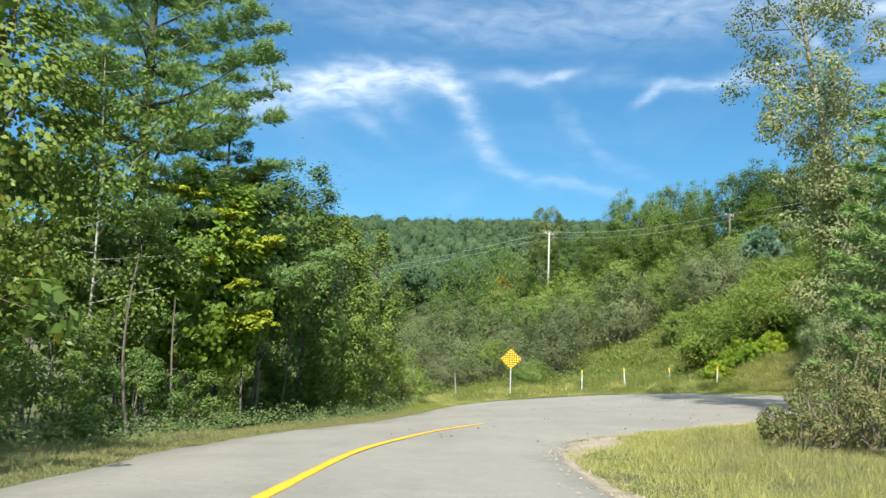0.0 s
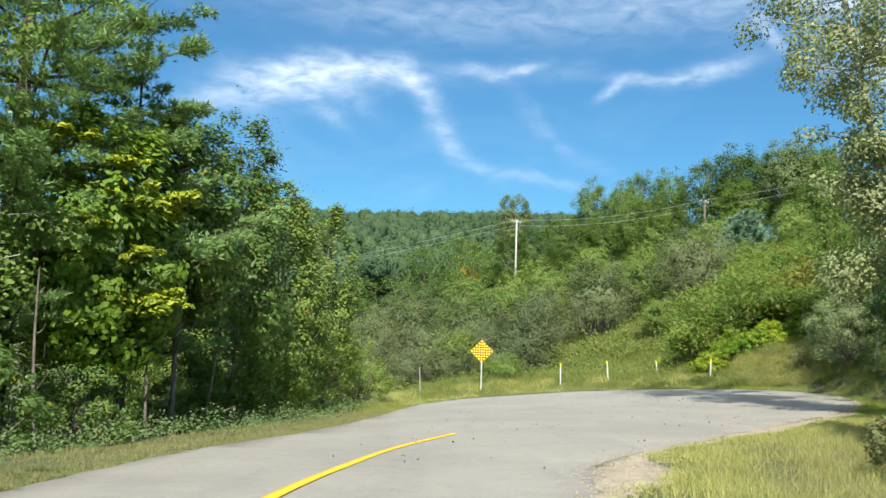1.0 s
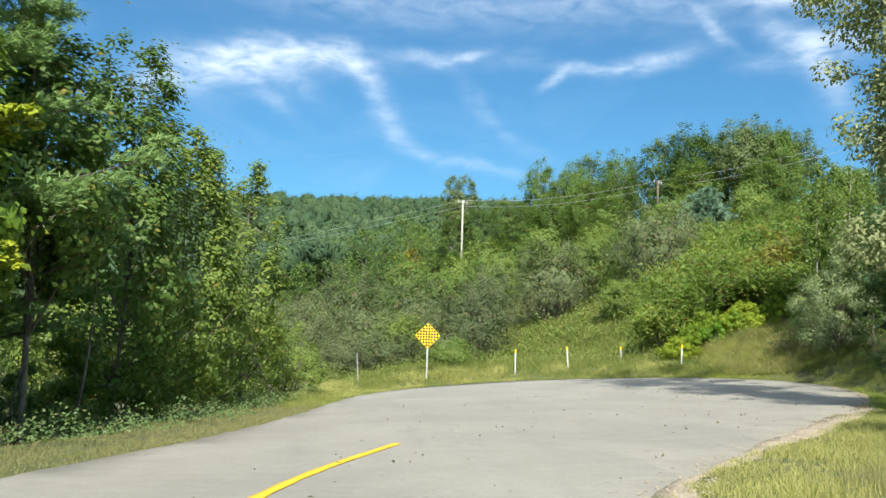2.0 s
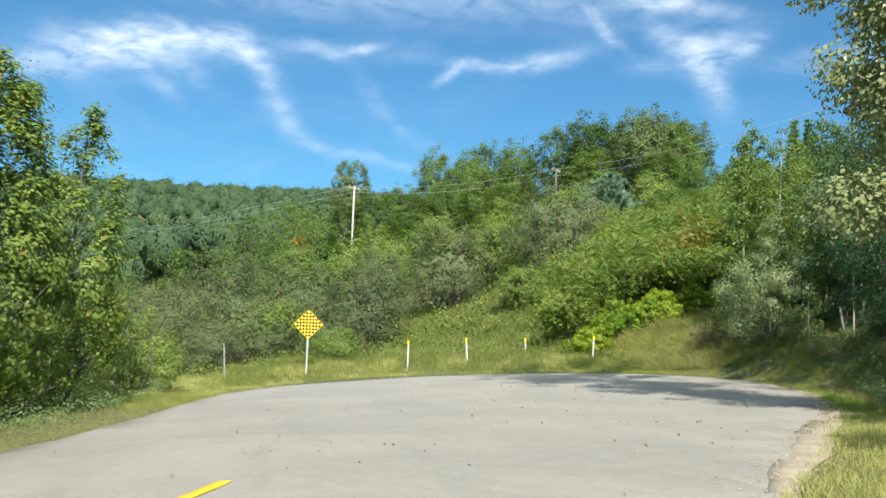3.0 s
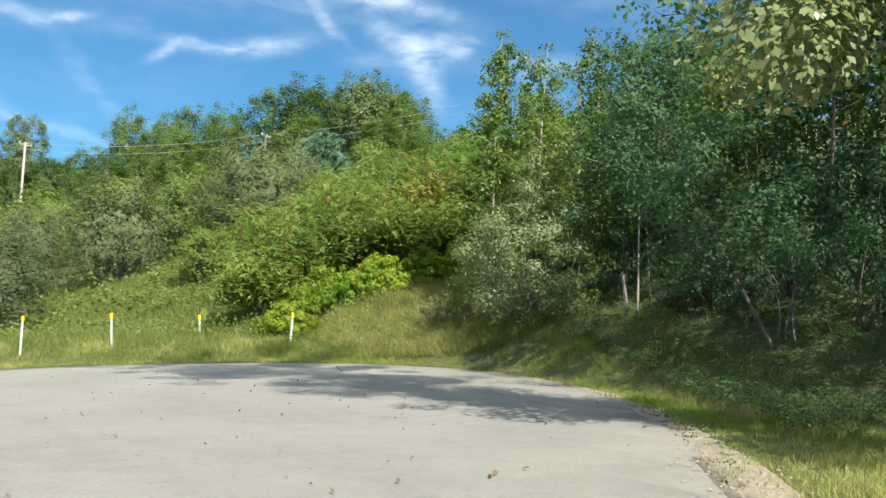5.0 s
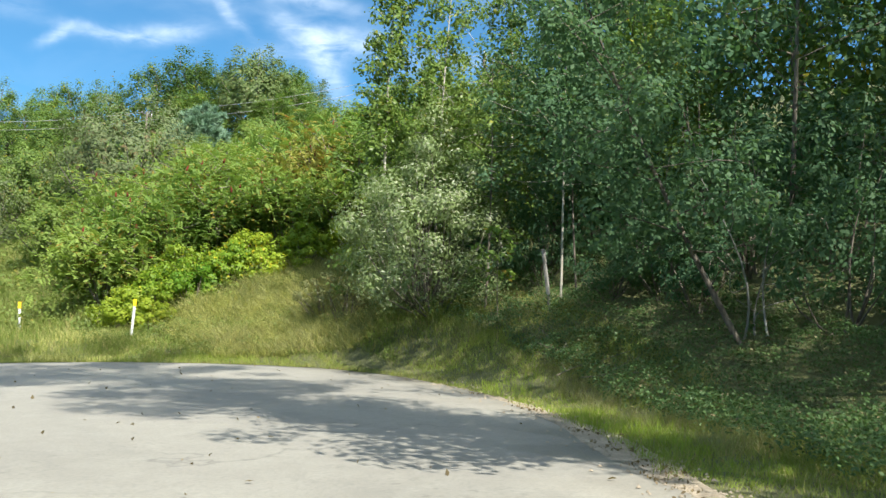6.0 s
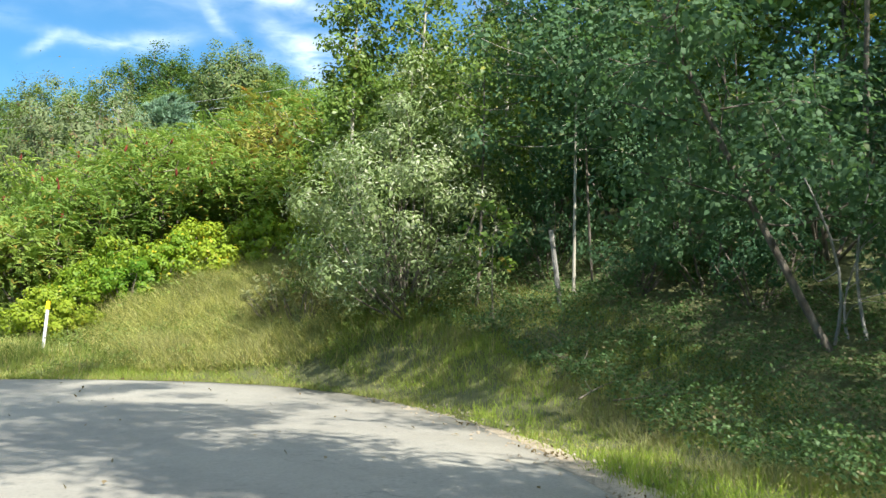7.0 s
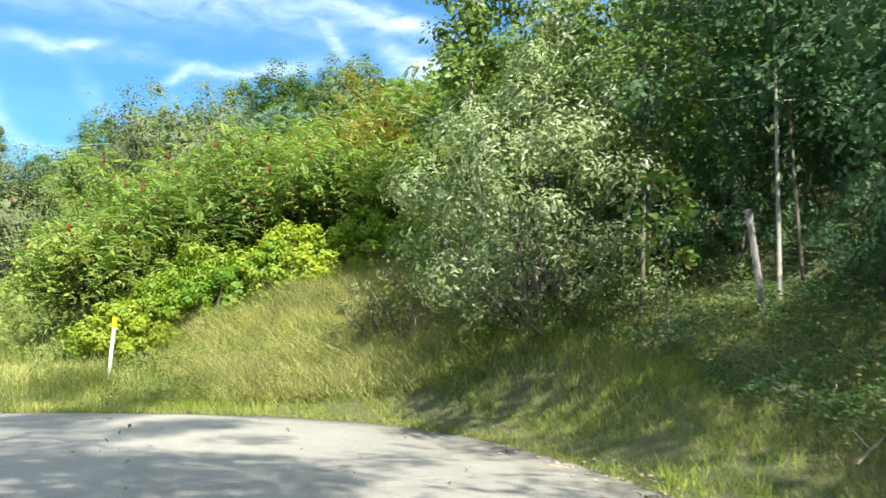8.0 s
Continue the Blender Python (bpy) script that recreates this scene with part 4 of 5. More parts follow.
crest_tree("maple", -6.5, 26.3, 7.6, 3.6, MAPLE_YELLOW, BARK, 22, "young maple with leaves turning yellow at the branch tips", n=13000, leaf=0.165, clumps=120, z0=0.22, size=(0.07, 0.13), core=120, sprays=((-4.65, 25.6, 2.8, 0.55), (-5.15, 25.4, 2.65, 0.55), (-4.4, 25.2, 4.8, 0.45), (-4.85, 25.0, 4.65, 0.55), (-5.7, 24.7, 5.4, 0.4), (-6.0, 24.6, 4.2, 0.3), (-6.6, 24.5, 5.9, 0.35), (-5.3, 24.8, 3.6, 0.3)))
broadleaf("maple", -6.2, 7.6, 8.0, 2.4, MAPLE, BARK, 23, "large dark green maple overhanging the verge", n=6000, leaf=0.17, crown=0.24, limbs=20)
# Stands out of view on the left, added to darken the roadside growth.
crest_tree("maple", -8.8, 12.4, 10.5, 5.0, MAPLE, BARK, 34, "unseen maple added to shade the roadside", n=6000, leaf=0.2, core=300)
crest_tree("maple", -10.6, 21.6, 13.5, 5.4, SHRUB, BARK, 35, "tall green maple before the pine", n=12000, leaf=0.17, z0=0.2, clumps=200, core=300)
broadleaf("maple", -7.5, 5.6, 6.5, 2.8, MAPLE, BARK, 24, "large dark green maple in deep shade", n=3200, leaf=0.20, crown=0.25, limbs=16)
broadleaf("maple", -8.0, -0.5, 7.0, 2.8, MAPLE, BARK, 25, "large dark green maple beside the road", n=2400, leaf=0.20, crown=0.25, limbs=16)
crest_tree("ash_tree", -5.4, 29.6, 8.0, 3.2, SHRUB, BARK, 26, "green tree with a slender bare trunk", n=10000, leaf=0.14, clumps=120, z0=0.36, size=(0.07, 0.13), core=200, stem=0.009)
crest_tree("ash_tree", -5.0, 34.4, 9.2, 3.8, SHRUB, BARK, 27, "leafy green tree with several slender stems", n=17000, leaf=0.135, clumps=190, z0=0.06, waist=0.34, size=(0.06, 0.11), core=300, stem=0.006)
crest_tree("ash_tree", -4.1, 38.4, 8.2, 3.8, SHRUB, BARK, 28, "light green tree with thin upright limbs", n=17000, leaf=0.13, clumps=180, z0=0.04, waist=0.3, size=(0.06, 0.11), core=300, stem=0.005)
crest_tree("ash_tree", -2.8, 42.6, 8.4, 2.6, SHRUB, BARK, 29, "light green tree with an airy top", n=9500, leaf=0.13, clumps=150, z0=0.04, waist=0.3, size=(0.07, 0.13), core=80, stem=0.004)
for k, (x, y, h, w) in enumerate(((-6.3, 20.5, 2.0, 2.0), (-6.4, 25.6, 2.2, 2.2), (-6.6, 16.0, 2.0, 2.2), (-5.9, 31.5, 1.6, 1.8), (-4.9, 36.0, 2.0, 2.0), (-3.6, 39.8, 2.8, 2.2), (-3.4, 43.6, 4.2, 3.0), (-1.8, 47.5, 3.2, 2.6), (-6.2, 11.4, 1.8, 2.0),
                               (-8.8, 22.0, 3.6, 3.2), (-9.0, 31.0, 4.0, 3.4), (-7.6, 38.5, 4.2, 3.4), (-9.2, 14.5, 3.6, 3.2), (-6.2, 43.5, 4.5, 3.2), (-7.6, 28.4, 2.2, 2.4), (-5.6, 33.4, 1.4, 1.6))):
    shrub("shrub", x, y, h, w, MAPLE if y < 35 else SHRUB, BARK, 40 + k, "dark leafy undergrowth bush beneath the roadside trees" if y < 35 else "fresh green roadside bush", n=4200, leaf=0.08, clumps=40, group="undergrowth by the road", lobe=(0.06, 0.13))
for k, (x, y, h) in enumerate(((-5.3, 26.8, 3.2), (-5.5, 29.9, 1.5), (-6.0, 19.4, 3.6), (-5.8, 22.0, 3.0), (-6.4, 14.2, 3.4), (-5.2, 32.2, 3.4))):
    rg = np.random.default_rng(300 + k)
    ob = thing("dead_sapling", x, y, "thin bare grey sapling stem at the wood's edge", "sapling", "bare saplings by the road")
    p = curve_between(rg, np.array([0, 0, -0.1]), np.array([rg.normal(0, 0.2), rg.normal(0, 0.2), h]), 0.08, 7)
    part("stem", fast_mesh("stem", *tube(p, np.linspace(0.04, 0.012, 7), 7), True), BARK, ob)
    for j in range(4):
        q = p[2 + j] if j < 4 else p[-1]
        e = q + np.array([rg.normal(0, 0.2), rg.normal(0, 0.2), rg.uniform(0.2, 0.5)])
        part("twig", fast_mesh("twig", *tube(curve_between(rg, q, e, 0.04, 4), np.linspace(0.012, 0.004, 4), 5), True), BARK, ob)


broadleaf("poplar", 14.3, 31.4, 18.5, 3.3, POPLAR, BARK_PALE, 31, "tall poplar with dull olive leaves and a leaning grey trunk", n=33000, leaf=0.125, crown=0.2, kind="vase", limbs=32, lean=(-3.2, 0.2), clump=0.28, inner=5, trunk=0.17)
broadleaf("maple", 13.9, 25.6, 12.5, 2.6, MAPLE, BARK, 33, "green maple behind the dry verge shrubs", n=7000, leaf=0.15, crown=0.28, limbs=18, inner=12)
conifer("white_pine", 9.9, 20.8, 8.0, 2.1, NEEDLE, BARK_DARK, 32, "white pine with dense green sprays beside the poplar", 6000, 0.18, 0.022, 7, 13, 0.08, 0.1)
for k, (x, y, h, w) in enumerate(((7.0, 17.8, 2.0, 1.6), (6.3, 17.2, 1.2, 1.3), (8.0, 19.0, 2.6, 1.9), (8.6, 20.6, 2.4, 1.8), (7.9, 17.4, 1.9, 1.4), (10.4, 23.6, 2.4, 1.8), (12.0, 26.0, 2.6, 2.0), (13.6, 28.4, 2.6, 2.2))):
    shrub("dry_shrub", x, y, h, w, DRY_LEAF, TWIG, 60 + k, "thin brownish roadside shrub with pale twigs, leafy to the ground", n=3000, leaf=0.06, clumps=80, group="dry shrubs on the verge", lobe=(0.05, 0.10), low=0.03)


# ---- wooded bank beyond the turn ----
shrub("silver_willow", 18.75, 46.0, 4.0, 3.1, SILVER, BARK, 71, "silvery green willow bush at the wood's edge", n=22000, leaf=0.082, clumps=110, aspect=0.28, low=0.05, lobe=(0.06, 0.13))
broadleaf("aspen", 18.9, 47.9, 8.2, 1.1, ASPEN, BARK_PALE, 72, "slim aspen with fluttering light leaves", n=8000, leaf=0.10, crown=0.08, kind="spire", limbs=30, trunk=0.05, clump=0.42)

broadleaf("aspen", 19.8, 47.0, 7.3, 1.2, ASPEN, BARK_PALE, 84, "slim aspen with sunlit yellowish leaves", n=7000, leaf=0.10, crown=0.08, kind="column", limbs=28, trunk=0.045, clump=0.42)
broadleaf("aspen", 21.6, 47.4, 7.3, 1.2, ASPEN, BARK_PALE, 85, "young aspen rising out of the slope's bushes", n=7000, leaf=0.10, crown=0.05, kind="spire", limbs=28, trunk=0.045, clump=0.42)
broadleaf("birch", 19.92, 43.3, 6.4, 1.5, SHADE_TONED_WOOD, BARK_PALE, 74, "birch with a pale bare lower trunk in shade", n=6500, leaf=0.100, crown=0.34, kind="spire", limbs=20, trunk=0.027, inner=3)
broadleaf("birch", 20.4, 43.4, 6.6, 1.6, SHADE_TONED_WOOD, BARK, 75, "birch with a thin grey trunk in shade", n=5500, leaf=0.100, crown=0.32, kind="column", limbs=20, trunk=0.022, inner=3)
broadleaf("leaning_tree", 19.6, 38.9, 5.8, 1.8, SHADE_TONED_WOOD, BARK, 76, "tree leaning towards the road over the dark bank", n=7500, leaf=0.100, crown=0.22, lean=(-2.4, 1.2), trunk=0.05, inner=2)
broadleaf("maple", 23.6, 41.0, 12.5, 3.4, SHADE_TONED_WOOD, BARK, 77, "tall maple standing in the wood, leaves toned for shade", n=11000, leaf=0.140, crown=0.04, limbs=22, inner=12, trunk=0.05)
broadleaf("maple", 23.2, 32.0, 15.5, 3.2, SHADE_TONED_WOOD, BARK, 78, "tall maple at the edge of the wood, leaves toned for shade", n=8500, leaf=0.140, crown=0.15, limbs=22, inner=8)
broadleaf("maple", 17.6, 32.4, 12.0, 2.9, SHADE_TONED_WOOD, BARK, 79, "maple overhanging the verge, leaves toned for shade", n=6500, leaf=0.140, crown=0.3, limbs=20, inner=4)
broadleaf("maple", 19.4, 29.2, 12.0, 2.8, SHADE_TONED_WOOD, BARK, 83, "maple crowding the wood's edge, leaves toned for shade", n=6500, leaf=0.14, crown=0.25, limbs=20, inner=5)
broadleaf("maple", 25.3, 46.5, 5.8, 2.8, MAPLE, BARK, 80, "green maple on the slope", n=11000, leaf=0.140, crown=0.12, limbs=20)
broadleaf("maple", 27.0, 37.0, 13.5, 3.8, SHADE_TONED_WOOD, BARK, 81, "tall maple deep in the wood, leaves toned for shade", n=9000, leaf=0.140, crown=0.12, limbs=20, inner=12)
bank_bushes = []
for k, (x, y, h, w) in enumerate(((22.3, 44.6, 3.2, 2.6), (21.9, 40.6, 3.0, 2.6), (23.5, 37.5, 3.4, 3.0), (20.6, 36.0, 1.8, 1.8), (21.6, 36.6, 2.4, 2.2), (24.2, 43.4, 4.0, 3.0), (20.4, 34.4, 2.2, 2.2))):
    bush = shrub("shrub", x, y, h, w, SHADE_TONED_WOOD, BARK, 90 + k, "green bush on the shaded bank, leaves toned for shade", n=2800, leaf=0.11, clumps=34, group="bushes on the shaded bank")
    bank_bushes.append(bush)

for k, (x, y, h, w) in enumerate(((17.9, 47.9, 1.3, 1.3), (18.0, 49.0, 1.3, 1.2))):
    shrub("dry_shrub", x, y, h, w, DRY_LEAF, TWIG, 180 + k, "thin brownish weed bush at the mound's shaded edge", n=1500, leaf=0.05, clumps=50, group="dry weeds on the mound", lobe=(0.05, 0.1), low=0.1)
broadleaf("aspen", 19.15, 44.6, 5.2, 0.9, ASPEN, BARK, 87, "thin grey-stemmed sapling in the shade of the willow", "sapling", n=1000, leaf=0.09, crown=0.4, kind="column", limbs=14, trunk=0.028, inner=2)
broadleaf("maple", 18.7, 43.6, 1.8, 0.45, SUMAC, BARK, 86, "small bright green maple sapling under the trees", "sapling", n=150, leaf=0.130, crown=0.45, limbs=8, trunk=0.012, inner=0)
shrub("silver_willow", 18.5, 45.4, 1.6, 2.4, SILVER, BARK, 82, "low silvery green willow growth at the wood's edge", n=6000, leaf=0.082, clumps=50, aspect=0.28, low=0.04)
ob = thing("old_post", 19.52, 43.12, "grey weathered wooden post leaning on the bank", "post", "", 15, -0.1, (-3, -9))
part("stake", block("stake", 0.065, 0.055, 1.5, 0.010, Matrix.Translation((0, 0, -0.3))), GREY_WOOD, ob)
# Holes drawn as black discs on the face: their inner dark is colour only.
for z in (0.95, 1.08):
    V, F = tube(np.array([(0, -0.038, z), (0, -0.046, z)]), [0.012, 0.012], 8)
    part("nail_plate", fast_mesh("nail_plate", V, [F, np.array([list(range(8, 16))])]), SIGN_BLACK, ob, "black disc standing for a hole")

for k, (x, y, dx, dz) in enumerate(((19.75, 38.8, 0.55, 1.3), (19.7, 39.0, -0.9, 2.4), (19.9, 38.7, 0.25, 1.7))):
    rg = np.random.default_rng(340 + k)
    ob = thing("dead_sapling", x, y, "bare grey crooked stem beside the leaning tree", "sapling", "bare stems on the bank")
    p = curve_between(rg, np.array([0, 0, -0.1]), np.array([dx, 0.1, dz]), 0.18, 8)
    part("stem", fast_mesh("stem", *tube(p, np.linspace(0.022, 0.006, 8), 7), True), GREY_WOOD, ob)
    for j in range(6):
        e = p[2 + j] + np.array([rg.normal(0.1, 0.35), rg.normal(-0.2, 0.2), rg.uniform(-0.05, 0.4)])
        part("twig", fast_mesh("twig", *tube(curve_between(rg, p[2 + j], e, 0.08, 6), np.linspace(0.008, 0.003, 6), 5), True), GREY_WOOD, ob)

for k, (x, y, turn, size) in enumerate(((17.7, 40.2, 20, 0.9), (17.9, 39.5, -35, 0.7), (18.1, 41.3, 60, 0.6))):
    rg = np.random.default_rng(330 + k)
    ob = thing("fallen_branch", x, y, "bare grey dead branch lying in the weeds", "branch", "dead branches on the bank", turn)
    p = curve_between(rg, np.array([-size, 0, 0.05]), np.array([size, 0, 0.22]), 0.1, 7)
    part("stem", fast_mesh("stem", *tube(p, np.linspace(0.009, 0.004, 7), 6), True), TWIG, ob)
    for j in range(5):
        e = p[1 + j] + np.array([rg.normal(0.2, 0.15), rg.normal(0, 0.25), rg.uniform(0.05, 0.4)])
        part("twig", fast_mesh("twig", *tube(curve_between(rg, p[1 + j], e, 0.03, 4), np.linspace(0.006, 0.003, 4), 5), True), TWIG, ob)

# ---- sumac, brambles and shrubs on the open slope ----
for k, (x, y, h, w) in enumerate(((16.1, 57.0, 3.2, 3.6), (18.0, 56.4, 3.0, 3.2), (18.9, 58.0, 3.2, 3.5), (21.0, 58.0, 3.1, 3.3), (16.9, 59.6, 3.0, 3.4), (21.4, 55.8, 3.2, 3.0), (15.2, 55.4, 2.2, 2.4), (19.9, 55.0, 2.4, 2.8), (20.6, 52.6, 2.6, 2.4), (22.9, 54.0, 3.6, 3.0), (20.0, 61.0, 3.0, 3.4), (21.1, 64.0, 3.2, 3.6), (23.4, 60.6, 3.2, 3.6), (18.3, 62.4, 2.8, 3.4), (23.6, 57.0, 3.4, 3.2), (24.7, 66.0, 3.0, 3.6))):
    sumac(x, y, h, w, 100 + k, "staghorn sumac with feathery leaves and dark red fruit cones", "sumacs on the slope", 1050, (15, 13, 15, 9, 9, 8, 9, 11, 6, 5, 5, 5, 5, 5, 5, 4)[k], AUTUMN_SUMAC if k == 5 else None)
for k, (x, y, h, w, m) in enumerate(((15.0, 53.5, 1.0, 1.5, 0), (15.9, 53.9, 1.15, 1.5, 0), (16.6, 53.5, 1.1, 1.4, 0), (16.9, 54.5, 1.5, 1.7, 0), (17.6, 53.6, 1.25, 1.4, 1), (18.3, 53.0, 1.2, 1.4, 1), (18.2, 54.0, 1.3, 1.4, 1), (19.2, 52.6, 1.3, 1.4, 0), (20.0, 51.6, 1.3, 1.3, 0), (15.4, 52.9, 0.8, 1.1, 0))):
    shrub("bramble", x, y, h, w, GOLDENROD if m else BRIGHT, TWIG, 120 + k, "yellow-green flowering weeds at the foot of the slope" if m else "bright green bramble thicket at the foot of the slope", n=4600, leaf=0.075, clumps=60, group="brambles at the foot of the slope", aspect=0.7, low=0.05)

SPOT = "grey-green willow shrub on the open hillside"
wil = [dome_shrub("willow_shrub", 14.0, 75.0, 5.8, 5.8, WILLOW, BARK, 130, SPOT, n=14000, leaf=0.12, aspect=0.42, group="willow shrubs"),
       dome_shrub("willow_shrub", 19.6, 71.0, 6.4, 6.6, WILLOW, BARK, 131, SPOT, n=14000, leaf=0.12, aspect=0.42, group="willow shrubs")]
grn = [dome_shrub("green_shrub", 5.5, 57.8, 1.6, 3.0, SHRUB, BARK, 132, "low rounded green bush behind the marker posts", n=9000, leaf=0.075, clumps=110, group="green shrubs"),
       dome_shrub("green_shrub", 17.6, 77.0, 4.8, 4.4, SHRUB, BARK, 133, "rounded green bush on the hillside", n=6800, leaf=0.15, group="green shrubs")]


def again(ob, x, y, s, turn, tall=1.0):
    m = pose(x, y, gz(x, y), 0, 0, turn) @ Matrix.Diagonal((s, s, s * tall, 1))
    return copy_thing(ob, m)


for k, (x, y, s, tall) in enumerate(((20.3, 40.4, 0.50, 1.1), (20.2, 42.3, 0.45, 1.1), (20.6, 37.9, 0.75, 1.2), (20.6, 41.4, 0.75, 1.2), (21.3, 42.6, 0.70, 1.2), (21.0, 45.0, 0.75, 1.2), (20.4, 44.4, 0.5, 1.2), (22.4, 39.2, 0.9, 1.2), (22.0, 35.0, 0.9, 1.2), (19.6, 45.2, 0.5, 1.3))):
    again(bank_bushes[(0, 1, 2, 4, 6)[k % 5]], x, y, s, 63 * k, tall)
def sized(ob, w0, h0, x, y, h, w, turn):
    """A copy of a plant at another place, height and width."""
    return copy_thing(ob, pose(x, y, gz(x, y), 0, 0, turn) @ Matrix.Diagonal((w / w0, w / w0, h / h0, 1)))


for k, (x, y, h, w) in enumerate(((0.7, 74.0, 7.2, 5.4), (4.8, 76.0, 6.9, 6.2), (8.2, 70.0, 5.4, 5.6), (1.5, 65.0, 4.6, 5.2), (-1.8, 69.0, 5.3, 4.6), (10.4, 80.0, 5.4, 5.0), (4.8, 65.5, 3.6, 4.4), (-3.6, 63.0, 4.4, 4.2), (-6.5, 66.0, 5.2, 5.0), (-5.0, 75.0, 6.4, 5.4), (-11.0, 72.0, 6.2, 5.6), (0.2, 59.5, 2.7, 3.4), (-1.8, 58.5, 3.2, 3.6), (2.4, 60.6, 2.6, 3.4), (-4.5, 57.0, 3.6, 4.0))):
    sized(wil[k % 2], (5.8, 6.6)[k % 2], (5.8, 6.4)[k % 2], x, y, h, w, 60 * k + 15)
for k, (x, y, h, w) in enumerate(((16.4, 67.0, 2.6, 3.6), (22.6, 68.5, 3.0, 4.0), (23.0, 74.0, 3.2, 4.2), (20.5, 82.0, 3.6, 4.6), (19.8, 90.0, 3.6, 4.2), (12.8, 90.0, 4.8, 4.0), (11.2, 92.0, 4.4, 3.8), (3.2, 64.0, 3.5, 3.8), (-1.8, 54.0, 2.4, 2.8), (-4.5, 50.5, 3.0, 3.0), (29.7, 72.0, 2.8, 4.0), (29.5, 76.0, 3.0, 4.0), (31.5, 68.0, 3.0, 4.0), (25.4, 62.0, 3.7, 3.8), (25.6, 58.0, 4.4, 3.8), (24.6, 52.2, 5.0, 3.4), (28.6, 64.5, 3.2, 4.0), (28.6, 56.5, 3.4, 3.8), (33.0, 78.5, 3.6, 4.4), (31.5, 60.5, 3.2, 4.0), (34.5, 66.5, 3.4, 4.2), (27.0, 70.0, 2.8, 4.0), (25.6, 75.6, 2.8, 4.2), (-12.0, 52.0, 5.0, 4.6), (-9.0, 47.0, 5.0, 4.4), (22.2, 50.4, 3.9, 3.4), (24.6, 49.4, 4.4, 3.6), (27.0, 53.0, 4.4, 3.8), (23.6, 47.6, 4.2, 3.4), (28.0, 49.6, 5.0, 4.4))):
    sized(grn[1], 4.4, 4.8, x, y, h, w, 75 * k)
far_shrub = dome_shrub("green_shrub", 9.0, 90.0, 4.2, 5.0, SHRUB, BARK, 134, "rounded green bush farther up the hillside", n=3600, leaf=0.24, clumps=110, group="green shrubs")
for k, (x, y, h, w) in enumerate(((23.5, 90.0, 4.0, 4.8), (28.5, 91.0, 3.6, 4.6), (17.0, 104.0, 4.2, 5.2), (23.0, 98.0, 3.8, 4.8), (8.0, 97.0, 4.4, 5.0), (33.5, 89.0, 3.2, 4.6), (3.5, 92.0, 5.0, 5.0), (-1.0, 88.0, 5.5, 5.0), (30.5, 101.0, 3.8, 4.8), (20.0, 110.0, 4.6, 5.4), (26.5, 106.0, 4.0, 5.0), (11.5, 108.0, 4.6, 5.4), (33.6, 108.0, 4.4, 5.4), (37.0, 97.0, 3.6, 4.6), (41.0, 88.0, 3.2, 4.4), (38.0, 82.0, 3.2, 4.4), (15.0, 117.0, 5.0, 5.8), (7.0, 114.0, 5.0, 5.8), (44.0, 92.0, 3.2, 4.4), (40.0, 74.0, 3.0, 4.0), (37.0, 71.0, 3.0, 4.0), (43.5, 80.0, 3.0, 4.0), (2.0, 100.0, 5.5, 5.5), (-7.0, 84.0, 6.0, 5.5))):
    sized(far_shrub, 5.0, 4.2, x, y, h, w, 83 * k)
conifer("blue_spruce", 27.4, 82.8, 4.6, 2.5, BLUE_NEEDLE, BARK_DARK, 140, "young blue-green spruce among the hillside shrubs", 6000, 0.32, 0.055, 7, 14, 0.05, 0.3)
conifer("spruce", 37.0, 74.0, 5.2, 0.7, NEEDLE, BARK_DARK, 141, "narrow dark spruce on the crest", 1500, 0.24, 0.04, 7, 16, 0.05, 0.1)
conifer("spruce", 38.4, 74.6, 5.0, 0.7, NEEDLE, BARK_DARK, 142, "narrow dark spruce on the crest", 1500, 0.24, 0.04, 7, 16, 0.05, 0.1)

# ---- tall trees on the ridge ----
TALL = "tall broad green tree on the wooded crest"
crest = [crest_tree("maple", 27.9, 150.0, 14.6, 7.4, MAPLE, BARK, 150, TALL, group="trees on the crest"),
         crest_tree("maple", 36.7, 122.0, 12.6, 7.6, MAPLE, BARK, 151, TALL, group="trees on the crest"),
         crest_tree("oak", 42.3, 110.0, 11.9, 7.0, OLIVE, BARK_PALE, 152, "tall airy olive-green tree with pale limbs on the crest", n=11000, z0=0.25, clumps=130, size=(0.06, 0.10), group="trees on the crest", core=260)]
for k, (v, x, y, h, w) in enumerate(((1, 35.6, 152.0, 14.8, 7.6), (0, 38.5, 146.0, 13.6, 6.8), (0, 39.0, 117.0, 12.3, 7.4), (2, 55.5, 128.0, 12.4, 6.4), (1, 17.7, 140.0, 9.0, 5.8), (0, 14.6, 141.5, 8.6, 5.8), (0, 22.3, 145.0, 9.4, 6.2), (1, 28.7, 140.0, 10.4, 6.8), (0, 32.0, 147.0, 13.0, 7.4), (1, 31.0, 134.0, 9.4, 6.6), (0, 34.6, 129.0, 9.6, 6.6), (1, 41.0, 122.0, 12.0, 7.4), (0, 44.0, 118.0, 11.6, 7.0), (1, 46.2, 112.0, 10.4, 6.4), (0, 37.0, 111.0, 7.8, 6.0), (1, 43.2, 104.5, 7.0, 5.4), (0, 50.0, 122.0, 11.2, 6.6), (1, 25.5, 132.0, 8.0, 6.0), (0, 22.0, 129.0, 7.4, 5.6), (1, 29.5, 119.0, 6.4, 5.6), (0, 40.2, 102.0, 5.8, 5.0))):
    sized(crest[v], (7.4, 7.6, 7.0)[v], (14.6, 12.6, 11.9)[v], x, y, h, w, 47 * k)
